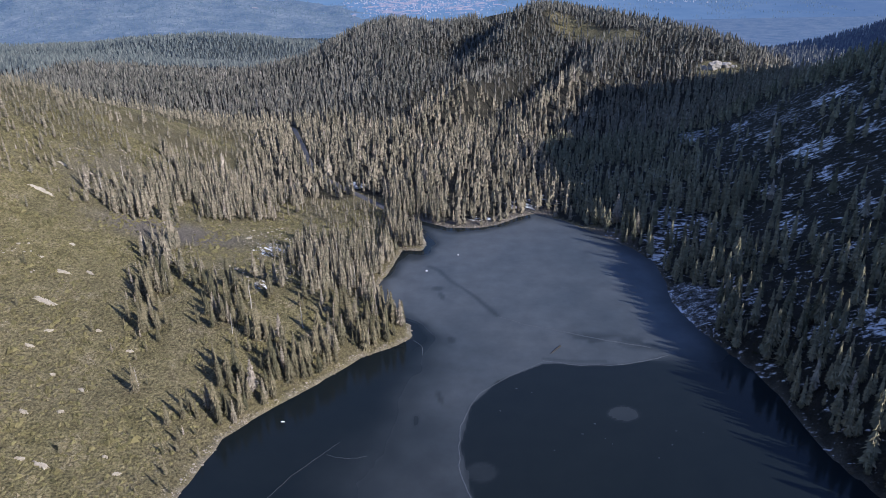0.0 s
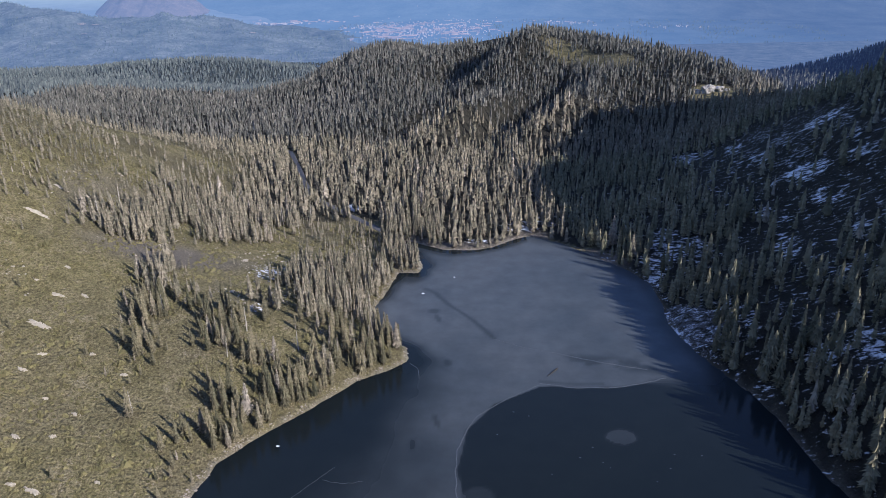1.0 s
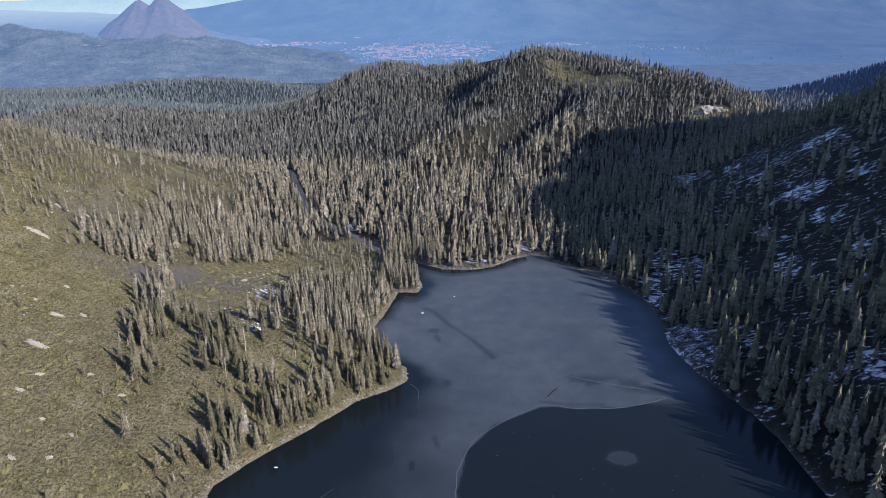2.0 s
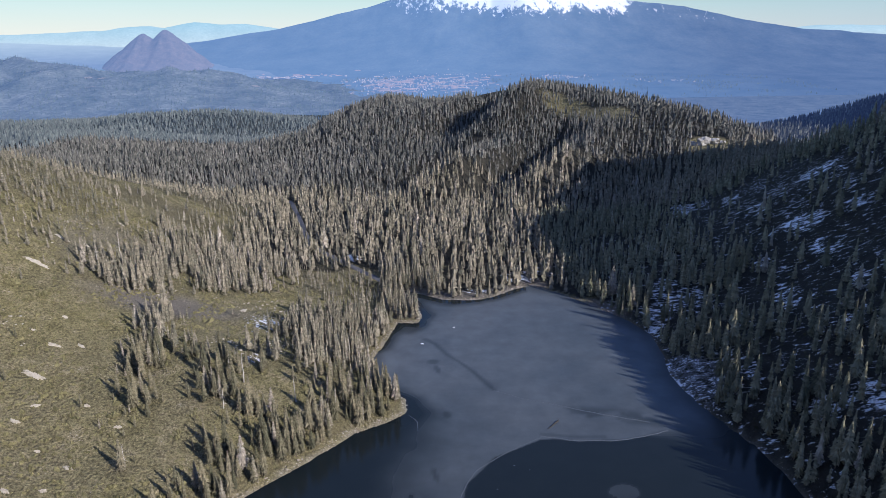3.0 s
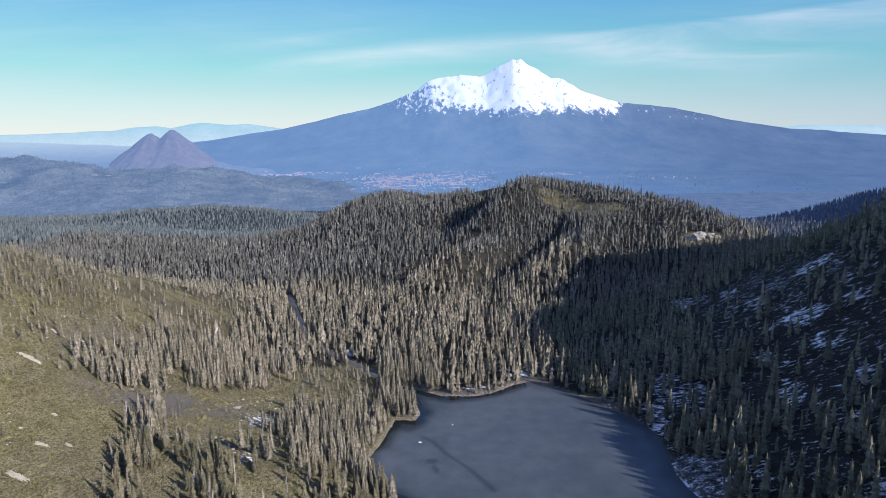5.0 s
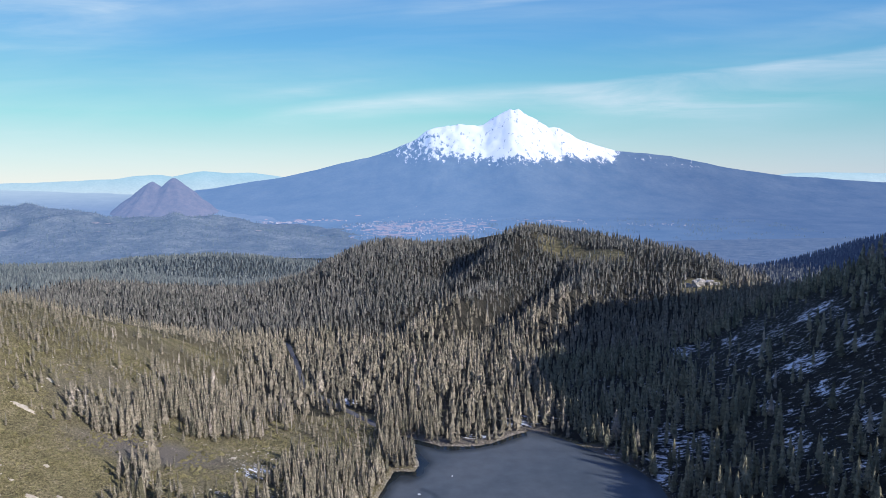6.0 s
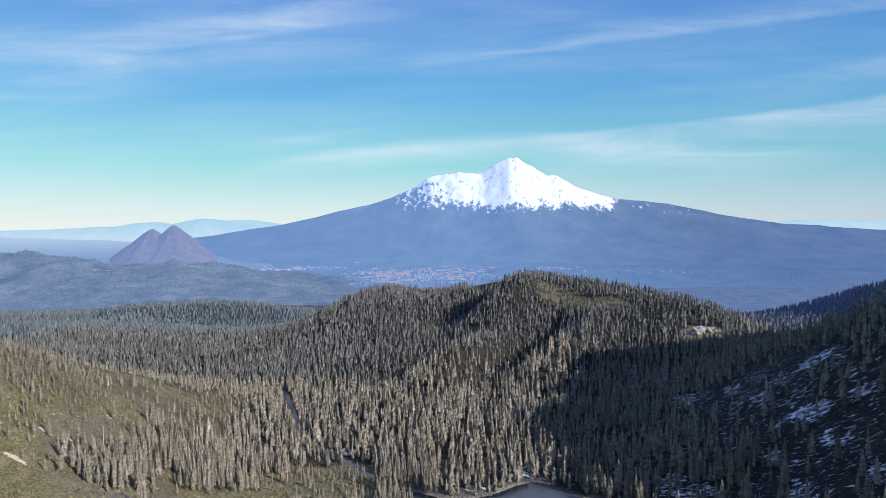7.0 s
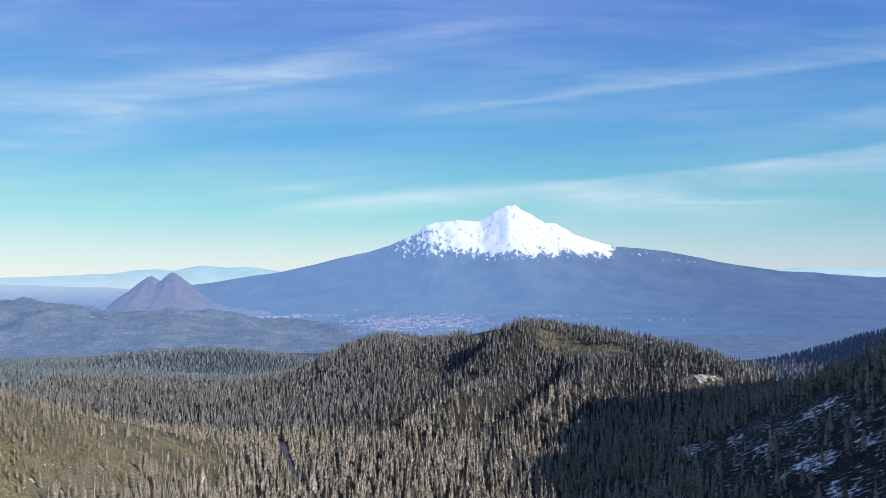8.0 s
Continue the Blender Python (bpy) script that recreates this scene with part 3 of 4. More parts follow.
def build_lake():
    xs, ys = np.arange(-156, 168, 1.2), np.concatenate([np.arange(-136, 164, 6.0), np.arange(164, 458, 1.2)])
    x, y = np.meshgrid(xs, ys)
    s = shore_distance(x, y)
    wob = (fractal(x, y, 30, 4, 31) - 0.5)
    # open water under the west bank, grey ice in the middle, clear black ice to the southeast
    gap = np.interp(y, [180, 232, 275, 305], [36, 24, 9, 1])
    bank = np.where(x < 60, -s, 60)
    west = ease((bank - gap + wob * 14) / np.interp(y, [200, 300], [48, 12]))
    edge = np.interp(y, [100, 180, 207, 231, 249, 262, 268], [16, 8.5, 4.8, 9.6, 22, 44, 105])
    top = np.interp(x, [40, 44, 60, 78, 90, 101, 130], [300, 263.5, 260.5, 260.5, 263.5, 267, 274])
    clear = ease((x - edge + wob * 2) / 1.6 + 0.4) * ease((top - y + wob * 2) / (1.8 + np.maximum(x - 90, 0) * 1.3) + 0.4)
    clear *= 1 - 0.42 * oval(x + 3 * wob, y + 5 * wob, 70.6, 225, 6, 4.4, 0, 0.2) - 0.35 * oval(x, y, 12.5, 193, 5.5, 5, 0, 0.3)
    frost = west * (1 - 0.98 * clear)
    frost *= (0.7 + 0.55 * fractal(x, y, 60, 5, 5)) * np.interp(y, [180, 250, 330], [0.52, 0.76, 1.02])
    # less frost along the east shore paints part of the shadow there
    frost = np.where(x > 60, frost * (0.55 + 0.45 * ease((-s - 1 + wob * 6) / 12)), frost)
    for cx, cy, rx, ry, deg in ((3.7, 284, 1.9, 3.2, 10), (-1, 329, 1.4, 5, 10), (-3, 338, 3, 3, 0), (-18, 385, 12, 10, 0), (-2, 238, 1.2, 5, 10), (-12, 222, 1.5, 4, 0)):
        frost *= 1 - 0.55 * oval(x + wob * 3, y + wob * 5, cx, cy, rx, ry, deg, 0.8)
    # a refrozen crack, and the churned ice beside the long ridge
    lace = fractal(x, y, 7, 3, 36)
    crack = np.full(x.shape, 1e9)
    for (x0, y0), (x1, y1) in zip(CRACK, CRACK[1:]):
        t = np.clip(((x - x0) * (x1 - x0) + (y - y0) * (y1 - y0)) / ((x1 - x0) ** 2 + (y1 - y0) ** 2), 0, 1)
        crack = np.minimum(crack, np.hypot(x - x0 - t * (x1 - x0), y - y0 - t * (y1 - y0)))
    frost *= 1 - 0.5 * ease(1.3 - crack / (0.7 + 2.6 * lace))
    churn = oval(x, y, 80, 280, 26, 6, -15, 0.9)
    frost *= 1 - churn * (0.55 * ease((lace - 0.42) / 0.2))
    frost *= 1 - 0.4 * ease(1.2 - np.abs(y - np.interp(x, [44, 60, 78, 95], [266, 263, 263, 267])) / (0.5 + 2.5 * lace)) * (x > 44) * (x < 72)
    keep = (s < 3).ravel()
    f = grid_faces(len(xs), len(ys))
    f = f[keep[f].all(1)]
    used = np.unique(f)
    to = np.full(x.size, -1)
    to[used] = np.arange(len(used))
    v = np.stack([x, y, np.zeros_like(x)], -1).reshape(-1, 3)[used]
    me = mesh_from("lake", v, to[f], MAT_LAKE, attrs={"frost": np.clip(frost.ravel()[used], 0, 1)})
    tagged(new("lake", me), "mountain lake skinned with grey ice and dark open water", "lake", kind="structure")


build_lake()

# far distance


def sheet(name, xs, ys, zfun, mat, label, category, attrs=None):
    x, y = np.meshgrid(xs, ys)
    z = zfun(x, y)
    me = mesh_from(name, np.stack([x, y, z], -1).reshape(-1, 3), grid_faces(len(xs), len(ys)), mat, attrs=attrs(x, y, z) if attrs else None)
    return tagged(new(name, me), label, category, kind="structure")


def blue_hills(x, y):
    crest = np.interp(x, [-2600, -1760, -1646, -1487, -1304, -1100, -936, -845, -729, -614, -476, -290, 200], [60, 72, 75, 60, 44, 38, 26, 10, -4, -22, -48, -62, -66])
    t = y - 2850 + 90 * np.sin(x / 260)
    t = np.where(t < 0, -t / 760, t / 420)
    fold = np.abs(fractal(x * 0.8 + y * 0.5, y * 0.6 - x * 0.3, 330, 4, 41) - 0.5) * 3.4
    return -64 + (crest + 64) * np.exp(-(t**1.5) * 1.6) + (0.3 - fold) * 64 * np.exp(-t) + 20 * np.exp(-(((y - 2480) / 130) ** 2)) * ease((-300 - x) / 300)


def volcano(x, y):
    crest = np.interp(x, [-1500, -914, -569, -397, -225, -122, -53, -2, 116, 167, 319, 387, 454, 480, 522, 590, 658, 727, 795, 899, 1002, 1141, 1314, 1487, 1837, 2189, 2765, 3300],
                      [110, 192, 269, 304, 358, 400, 442, 478, 490, 500, 496, 540, 582, 591, 586, 556, 516, 481, 462, 406, 371, 327, 312, 290, 215, 161, 117, 80])
    u = np.clip((y - 3350) / 950, 0, 1)
    front = 0.62 * u**2.1 + 0.38 * u**1.1
    back = np.clip((4300 - y) / 500, -1, 0)
    apron = 0.07 * ease((y - 2300) / 1100)
    f = np.where(y < 4300, apron + (1 - apron) * front, 1 - back**2)
    gully = np.abs(fractal(x * 1.6 + (x - 478) * 0.0, y * 0.35, 150, 5, 51) - 0.5) * 2
    z = -60 + (crest + 60) * f + (gully - 0.45) * 9 * f * (1 - ease((u - 0.9) / 0.1)) * ease((crest - 100) / 200)
    crag = (fractal(x, y, 45, 4, 58) - 0.5) * 34 * ease((crest - 380) / 90) * f
    return z + crag + (fractal(x, y, 90, 4, 57) - 0.5) * 10 * f


def volcano_snow(x, y, z):
    line = np.interp(x, [-260, -53, 107, 301, 559, 753, 1077, 1160, 1300], [330, 300, 296, 286, 268, 284, 268, 330, 420]) + (fractal(x, y * 0.25, 60, 3, 61) - 0.5) * 70
    s = np.minimum(0.5 + (z - line) / 165, 0.72)
    s = np.minimum(s, np.where(x < 130, 0.47 + (z - 340) / 800 + (x + 60) / 1300, 2))
    s = np.maximum(s, 0.26 * oval(x, z, 1420, 270, 330, 55, -8, 0.6))
    return {"snow": np.clip(s, 0, 1.5)}


def cinder_cone(x, y):
    def cone(cx, cy, top, foot):
        r = np.sqrt((x - cx) ** 2 + (y - cy) ** 2 + 500) - 20
        ribs = value_noise(np.arctan2(y - cy, x - cx) * 7 + 40, r / 160, 73) - 0.5
        return top - top * np.clip(r / foot, 0, 1.7) ** 0.9 + ribs * 13 * np.clip(r / 60, 0, 1)

    z = np.maximum(cone(-1366, 3700, 197, 212), cone(-1479, 3690, 180, 212))
    return z + (np.abs(fractal(x, y, 60, 4, 71) - 0.5) - 0.2) * 20


def far_range(x, y):
    crest = np.interp(x, [-3600, -2818, -2468, -2098, -1987, -1838, -1728, -1616, -1504, -1356, -1207, -985, -800, 1800, 2500, 3200], [172, 175, 182, 190, 210, 219, 202, 221, 238, 222, 227, 190, 160, 100, 178, 168])
    u = np.clip((y - 4150) / 450, 0, 1)
    return 20 + (crest - 20 + (fractal(x, y, 200, 5, 81) - 0.5) * 14) * ease(u)


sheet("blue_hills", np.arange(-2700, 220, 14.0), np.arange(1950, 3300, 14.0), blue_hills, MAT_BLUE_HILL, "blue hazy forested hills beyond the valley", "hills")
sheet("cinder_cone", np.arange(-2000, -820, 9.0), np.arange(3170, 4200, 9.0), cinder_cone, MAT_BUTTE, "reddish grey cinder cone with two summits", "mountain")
sheet("snowy_volcano", np.arange(-1600, 3300, 11.0), np.concatenate([np.arange(2350, 3340, 30.0), np.arange(3340, 4700, 11.0)]), volcano, MAT_MOUNTAIN, "snow-capped volcano, forested flanks under painted blue haze", "mountain", volcano_snow)
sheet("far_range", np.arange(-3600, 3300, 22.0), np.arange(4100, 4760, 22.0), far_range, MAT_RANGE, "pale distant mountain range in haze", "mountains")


# trees
def spire(rng, layers, points, wide, bare, ragged=0.25, sides=3):
    """Verts and triangles of a slim conifer of height 1: a trunk, then tiers of drooping boughs, each a star of ragged tips round the stem."""
    v, f, kind = [], [], []
    v += [(r * math.cos(6.283 * k / sides), r * math.sin(6.283 * k / sides), z) for z, r in ((-0.03, 0.016), (0.7, 0.006)) for k in range(sides)]  # no trunk shows far off: sides 0
    for k in range(sides):
        q = (k + 1) % sides
        f += [(k, q, q + sides), (k, q + sides, k + sides)]
        kind += [1, 1]
    step = (1 - bare) / layers
    for w in range(layers):
        t = min(0.96, max(0.0, (w + rng.uniform(-0.25, 0.25)) / layers))
        z = bare + (1 - bare) * t
        reach = wide * (1 - t) ** 0.8 * min(1, 0.62 + 2.4 * t) * rng.uniform(0.85, 1.15) + 0.01
        n = max(3, round(points * (1 - 0.4 * t)))
        turn, b = rng.uniform(0, 6.28), len(v)
        lean, tilt = rng.uniform(0, 6.28), reach * rng.uniform(0.0, 0.1)
        for k in range(n):
            for out, low in ((rng.uniform(1 - ragged * 1.5, 1 + ragged), rng.uniform(0.25, 0.6)), (rng.uniform(0.35, 0.6), rng.uniform(-0.1, 0.3))):
                a = turn + 6.283 * (k + (0.5 if out < 0.605 and low < 0.31 else 0)) / n + rng.uniform(-0.12, 0.12)
                v.append((reach * out * math.cos(a) + tilt * math.cos(lean), reach * out * math.sin(a) + tilt * math.sin(lean), z - reach * low))
        v.append((0, 0, min(1.0, z + step * 1.9)))
        m = 2 * n
        f += [(b + k, b + (k + 1) % m, b + m) for k in range(m)]
        kind += [0] * m
    return np.array(v, np.float32), np.array(f, np.int32), np.array(kind, np.int32)


def scatter(x0, x1, y0, y1, step, seed, limit=None):
    """Places of trees: a jittered grid, thinned by woods()."""
    rng = np.random.default_rng(seed)
    x, y = np.meshgrid(np.arange(x0, x1, step), np.arange(y0, y1, step))
    x, y = x.ravel() + rng.uniform(-0.55, 0.55, x.size) * step, y.ravel() + rng.uniform(-0.55, 0.55, x.size) * step
    keep = rng.random(x.size) < woods(x, y)
    x, y = x[keep], y[keep]
    return x, y, height(x, y), rng


def stand(name, x, y, z, tall, rng, kinds, label):
    """Many trees in one mesh."""
    allv, allf, alli, tone = [], [], [], []
    pick = rng.integers(0, len(kinds), len(x))
    base = 0
    for k, (v, f, kind) in enumerate(kinds):
        sel = np.where(pick == k)[0]
        if not len(sel):
            continue
        a = rng.uniform(0, 6.283, len(sel))
        c, s = np.cos(a)[:, None], np.sin(a)[:, None]
        h, fat = tall[sel][:, None], (tall[sel] * rng.uniform(0.8, 1.25, len(sel)))[:, None]
        vx = (v[None, :, 0] * c - v[None, :, 1] * s) * fat + x[sel][:, None]
        vy = (v[None, :, 0] * s + v[None, :, 1] * c) * fat + y[sel][:, None]
        vz = v[None, :, 2] * h + z[sel][:, None]
        allv.append(np.stack([vx, vy, vz], -1).reshape(-1, 3))
        allf.append((f[None] + (base + np.arange(len(sel)) * len(v))[:, None, None]).reshape(-1, 3))
        alli.append(np.tile(kind, len(sel)))
        t = np.clip(0.45 + 0.5 * (fractal(x[sel], y[sel], 70, 3, 91) - 0.5) + rng.normal(0, 0.2, len(sel)), 0, 1)
        tone.append(np.repeat(t, len(v)))
        base += len(sel) * len(v)
    me = mesh_from(name, np.concatenate(allv), np.concatenate(allf), None, [MAT_FOREST, MAT_BARK], np.concatenate(alli), {"tone": np.concatenate(tone)}, smooth=False)
    return tagged(new(name, me), label, "forest", kind="stuff")


def plant_forests():
    rng = random.Random(5)
    mid = [spire(rng, 7, 4, rng.uniform(0.15, 0.2), rng.uniform(0.03, 0.1)) for _ in range(6)]
    plain_kinds = [spire(rng, 11, 4, rng.uniform(0.12, 0.175), rng.uniform(0.03, 0.12), 0.22) for _ in range(10)]
    far = [spire(rng, 3, 3, rng.uniform(0.17, 0.24), 0.04, 0.25, 0) for _ in range(5)]
    full = [spire(rng, 5, 4, rng.uniform(0.13, 0.19), 0.04, 0.24, 0) for _ in range(10)]
    fine = [spire(rng, 16, 6, rng.uniform(0.105, 0.155), rng.uniform(0.04, 0.16), 0.24) for _ in range(10)]
    # west bank and slope, the nearest trees one by one
    x, y, z, g = scatter(-330, 0, 180, 480, 3.2, 11)
    lone = (woods(x, y) < 0.34) | (x < -205) | (oval(x, y, -68, 448, 26, 56, 20) > 0.5)
    tall = np.where(lone, g.triangular(1.8, 4.5, 9.5, len(x)), g.triangular(3, 12, 18, len(x)))
    order = np.argsort(y)
    near, rest = order[:300], order[300:]
    hero = [spire(rng, 27, 9, rng.uniform(0.11, 0.165), rng.uniform(0.03, 0.14), 0.27, 6) for _ in range(12)]
    for i, (v, f, kind) in enumerate(hero):
        root = new("conifer")
        trunk_faces = f[kind == 1]
        crown_faces = f[kind == 0]
        first = trunk_faces.max() + 1
        part = new("trunk", mesh_from("trunk", v[:first], trunk_faces, MAT_BARK))
        crown = new("crown", mesh_from("crown", v[first:], crown_faces - first, MAT_NEEDLE, smooth=False))
        part.parent = crown.parent = root
        tagged(root, "slender grey-green conifer on the brushy lake bank", "tree", "conifers of the west bank")
        hero[i] = root
    first_used = set()
    for n, i in enumerate(near):
        root = hero[n % len(hero)]
        h = float(tall[i])
        fat = h * g.uniform(0.85, 1.25)
        m = pose(x[i], y[i], z[i], 0, 0, g.uniform(0, 360))
        if root not in first_used:
            first_used.add(root)
            ob = root
            ob.matrix_basis = m
        else:
            ob = copy_thing(root, m)
        ob.scale = (fat, fat, h)
    for px, py, h in ((113.8, 422, 21), (120, 422.2, 15), (120.5, 398.7, 17), (131.9, 374.8, 14), (148, 353.7, 16), (126.5, 404, 11)):
        ob = copy_thing(hero[int(h) % len(hero)], pose(px, py, ground_z(px, py), 0, 0, 40 * h))
        ob.scale = (h * 1.25, h * 1.25, h)
        tagged(ob, "tall full conifer at the snowy shaded lake shore", "tree", "conifers of the east shore")
    stand("west_slope_conifers", x[rest], y[rest], z[rest], tall[rest], g, fine, "stand of grey-green conifers on the west slope")
    # out-of-view trees, thinned so they break up the east ridge's shadow edge
    x, y, z, g = scatter(330, 640, 40, 660, 9.0, 19)
    keep = ((y < 340) & (g.random(len(x)) < 0.7)) | (g.random(len(x)) < 0.45)
    x, y, z = x[keep], y[keep], z[keep]
    stand("east_crest_conifers", x, y, z, g.triangular(7, 14, 26, len(x)), g, mid, "unseen conifers on the east crest, there to cast ragged shadows")
    x, y, z, g = scatter(60, 330, 130, 640, 4.9, 12)
    ok = (x > 90) & (y < 620 - (x - 100) * 0.1)
    x, y, z = x[ok], y[ok], z[ok]
    label = "dark conifers on the shaded snowy east slope"
    near = y < 430
    full_crowns = [spire(rng, 17, 7, rng.uniform(0.12, 0.18), rng.uniform(0.03, 0.12), 0.24) for _ in range(10)]
    for name, sel, sizes, kinds in (("east_slope_conifers", near, (6, 12, 21), full_crowns), ("upper_east_conifers", ~near, (4, 10, 18), plain_kinds)):
        stand(name, x[sel], y[sel], z[sel], g.triangular(*sizes, sel.sum()), g, kinds, label).data.materials[0] = MAT_SLOPE_FOREST
    x, y, z, g = scatter(-420, 420, 425, 760, 5.9, 13)
    ok = ~((x > 90) & (y < 620 - (x - 100) * 0.1)) & ~((x < 0) & (y < 480))
    x, y, z = x[ok], y[ok], z[ok]
    tall = np.where((woods(x, y) < 0.36) | ((x < -160) & (y < 640)), g.triangular(2.5, 5.5, 11, len(x)), g.triangular(5, 12, 20, len(x)))
    stand("valley_conifers", x, y, z, tall, g, plain_kinds, "dense conifer forest at the lake's outlet")
    x, y, z, g = scatter(-560, 560, 760, 1310, 5.7, 14)
    ok = (np.abs(x) < 0.7 * y) & (x < 0.42 * y + 60) & ((y < 1130) | ((x > -0.17 * y) & (x < 60) & (y < 1290)))
    x, y, z = x[ok], y[ok], z[ok]
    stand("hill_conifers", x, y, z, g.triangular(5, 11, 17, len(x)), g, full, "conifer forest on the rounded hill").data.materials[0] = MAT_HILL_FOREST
    x, y, z, g = scatter(-1300, -200, 700, 1900, 6.6, 15)
    ok = (x < -420) | (y > 1180)
    ok &= (x < -0.17 * y) & ~((x > -560) & (y > 760) & (y < 1180)) & (x > -0.78 * y)
    x, y, z = x[ok], y[ok], z[ok]
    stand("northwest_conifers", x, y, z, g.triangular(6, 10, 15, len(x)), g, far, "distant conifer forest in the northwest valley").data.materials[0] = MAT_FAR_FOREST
    x, y, z, g = scatter(430, 1150, 1180, 1720, 8.5, 16)
    ok = (x > 0.36 * y) & (x < 0.72 * y) & (z > -48)
    x, y, z = x[ok], y[ok], z[ok]
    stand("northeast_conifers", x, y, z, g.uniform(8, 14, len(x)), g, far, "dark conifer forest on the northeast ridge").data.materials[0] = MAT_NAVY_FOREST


plant_forests()


# rocks, road and ice
def lump(name, size, seed, mat, detail=3, rough=0.35):
    """An angular boulder mesh, about size metres in x, y, z."""
    bm = bmesh.new()
    bmesh.ops.create_icosphere(bm, subdivisions=detail, radius=0.5)
    for v in bm.verts:
        p = v.co * 3 + Vector((seed * 3.7, seed * 1.3, 0))
        k = 1 + rough * noise.noise(p) + rough * 0.5 * noise.noise(p * 2.6)
        c = Vector((round(v.co.x * 5) / 5, round(v.co.y * 5) / 5, round(v.co.z * 5) / 5))
        v.co = v.co.lerp(c, 0.4) * k
        v.co.x, v.co.y, v.co.z = v.co.x * size[0], v.co.y * size[1], v.co.z * size[2]
    me = bpy.data.meshes.new(name)
    bm.to_mesh(me)
    bm.free()
    me.materials.append(mat)
    return me


def outcrop():
    for i, (x, y, sx, sy, sz) in enumerate(((300, 772, 15, 10, 12), (311, 771, 10, 8, 8), (290, 775, 8, 6, 6), (320, 770, 7, 5, 4))):
        ob = new("granite_outcrop", lump("granite_outcrop", (sx, sy, sz), 20 + i, MAT_GRANITE, 3, 0.5))
        ob.location = (x, y, ground_z(x, y) + sz * 0.18)
        tagged(ob, "pale sunlit granite outcrop among conifers on the hill", "rock", "granite outcrops")


def slab(x, y, long, wide, turn, seed):
    """A bare sheet of pale rock that follows the slope, with a ragged edge."""
    rng = random.Random(seed)
    n, rings = 26, 4
    bm = bmesh.new()
    edge = [1 + 0.5 * noise.noise(Vector((math.cos(6.283 * k / n) * 1.9 + seed, math.sin(6.283 * k / n) * 1.9, 0.3))) + rng.uniform(-0.4, 0.3) for k in range(n)]
    c, s = math.cos(turn), math.sin(turn)
    rows = []
    for j in range(rings + 1):
        row = []
        for k in range(n):
            r = edge[k] * j / rings
            u, v = long * 0.5 * r * math.cos(6.283 * k / n), wide * 0.5 * r * math.sin(6.283 * k / n)
            px, py = x + u * c - v * s, y + u * s + v * c
            pz = ground_z(px, py) + (0.55 if j < rings else -0.25) + 0.12 * rng.uniform(-1, 1)
            row.append(bm.verts.new((px - x, py - y, pz)))
        rows.append(row)
    for j in range(rings):
        for k in range(n):
            bm.faces.new((rows[j][k], rows[j + 1][k], rows[j + 1][(k + 1) % n], rows[j][(k + 1) % n]))
    bmesh.ops.remove_doubles(bm, verts=bm.verts, dist=0.01)
    bmesh.ops.recalc_face_normals(bm, faces=bm.faces)
    me = bpy.data.meshes.new("rock_slab")
    bm.to_mesh(me)
    bm.free()
    me.materials.append(MAT_PALE)
    ob = new("rock_slab", me)
    ob.location = (x, y, 0)
    return tagged(ob, "bare pale rock sheet in the olive brush", "rock", "rock sheets of the west slope")


SLABS = [
    (-168, 260, 9.3, 3.5), (-170, 281, 6.0, 2.1), (-163, 235, 4.2, 1.8), (-200, 330, 11.0, 2.8), (-204, 363, 6.8, 2.1), (-151, 205, 4.2, 1.8), (-136, 185, 6.0, 2.1),
    (-137, 170, 3.4, 2.1), (-137, 220, 4.2, 1.4), (-161, 286, 3.4, 1.4), (-160, 245, 3.4, 1.4), (-144, 252, 2.5, 1.4), (-129, 244, 3.0, 1.4), (-143, 186, 3.4, 1.4), (-140, 208, 2.5, 1.4),
    (-118, 192, 2.5, 1.0), (-112, 186, 2.5, 1.4), (-196, 371, 5.1, 1.4), (-174, 300, 2.5, 1.4), (-150, 225, 2.5, 1.1), (-180, 285, 2.5, 1.0),
    (-185, 410, 4.0, 0.9), (-190, 440, 4.0, 0.8), (-200, 425, 3.4, 0.8), (-176, 405, 3.6, 0.7), (-182, 395, 3.0, 1.0),
]


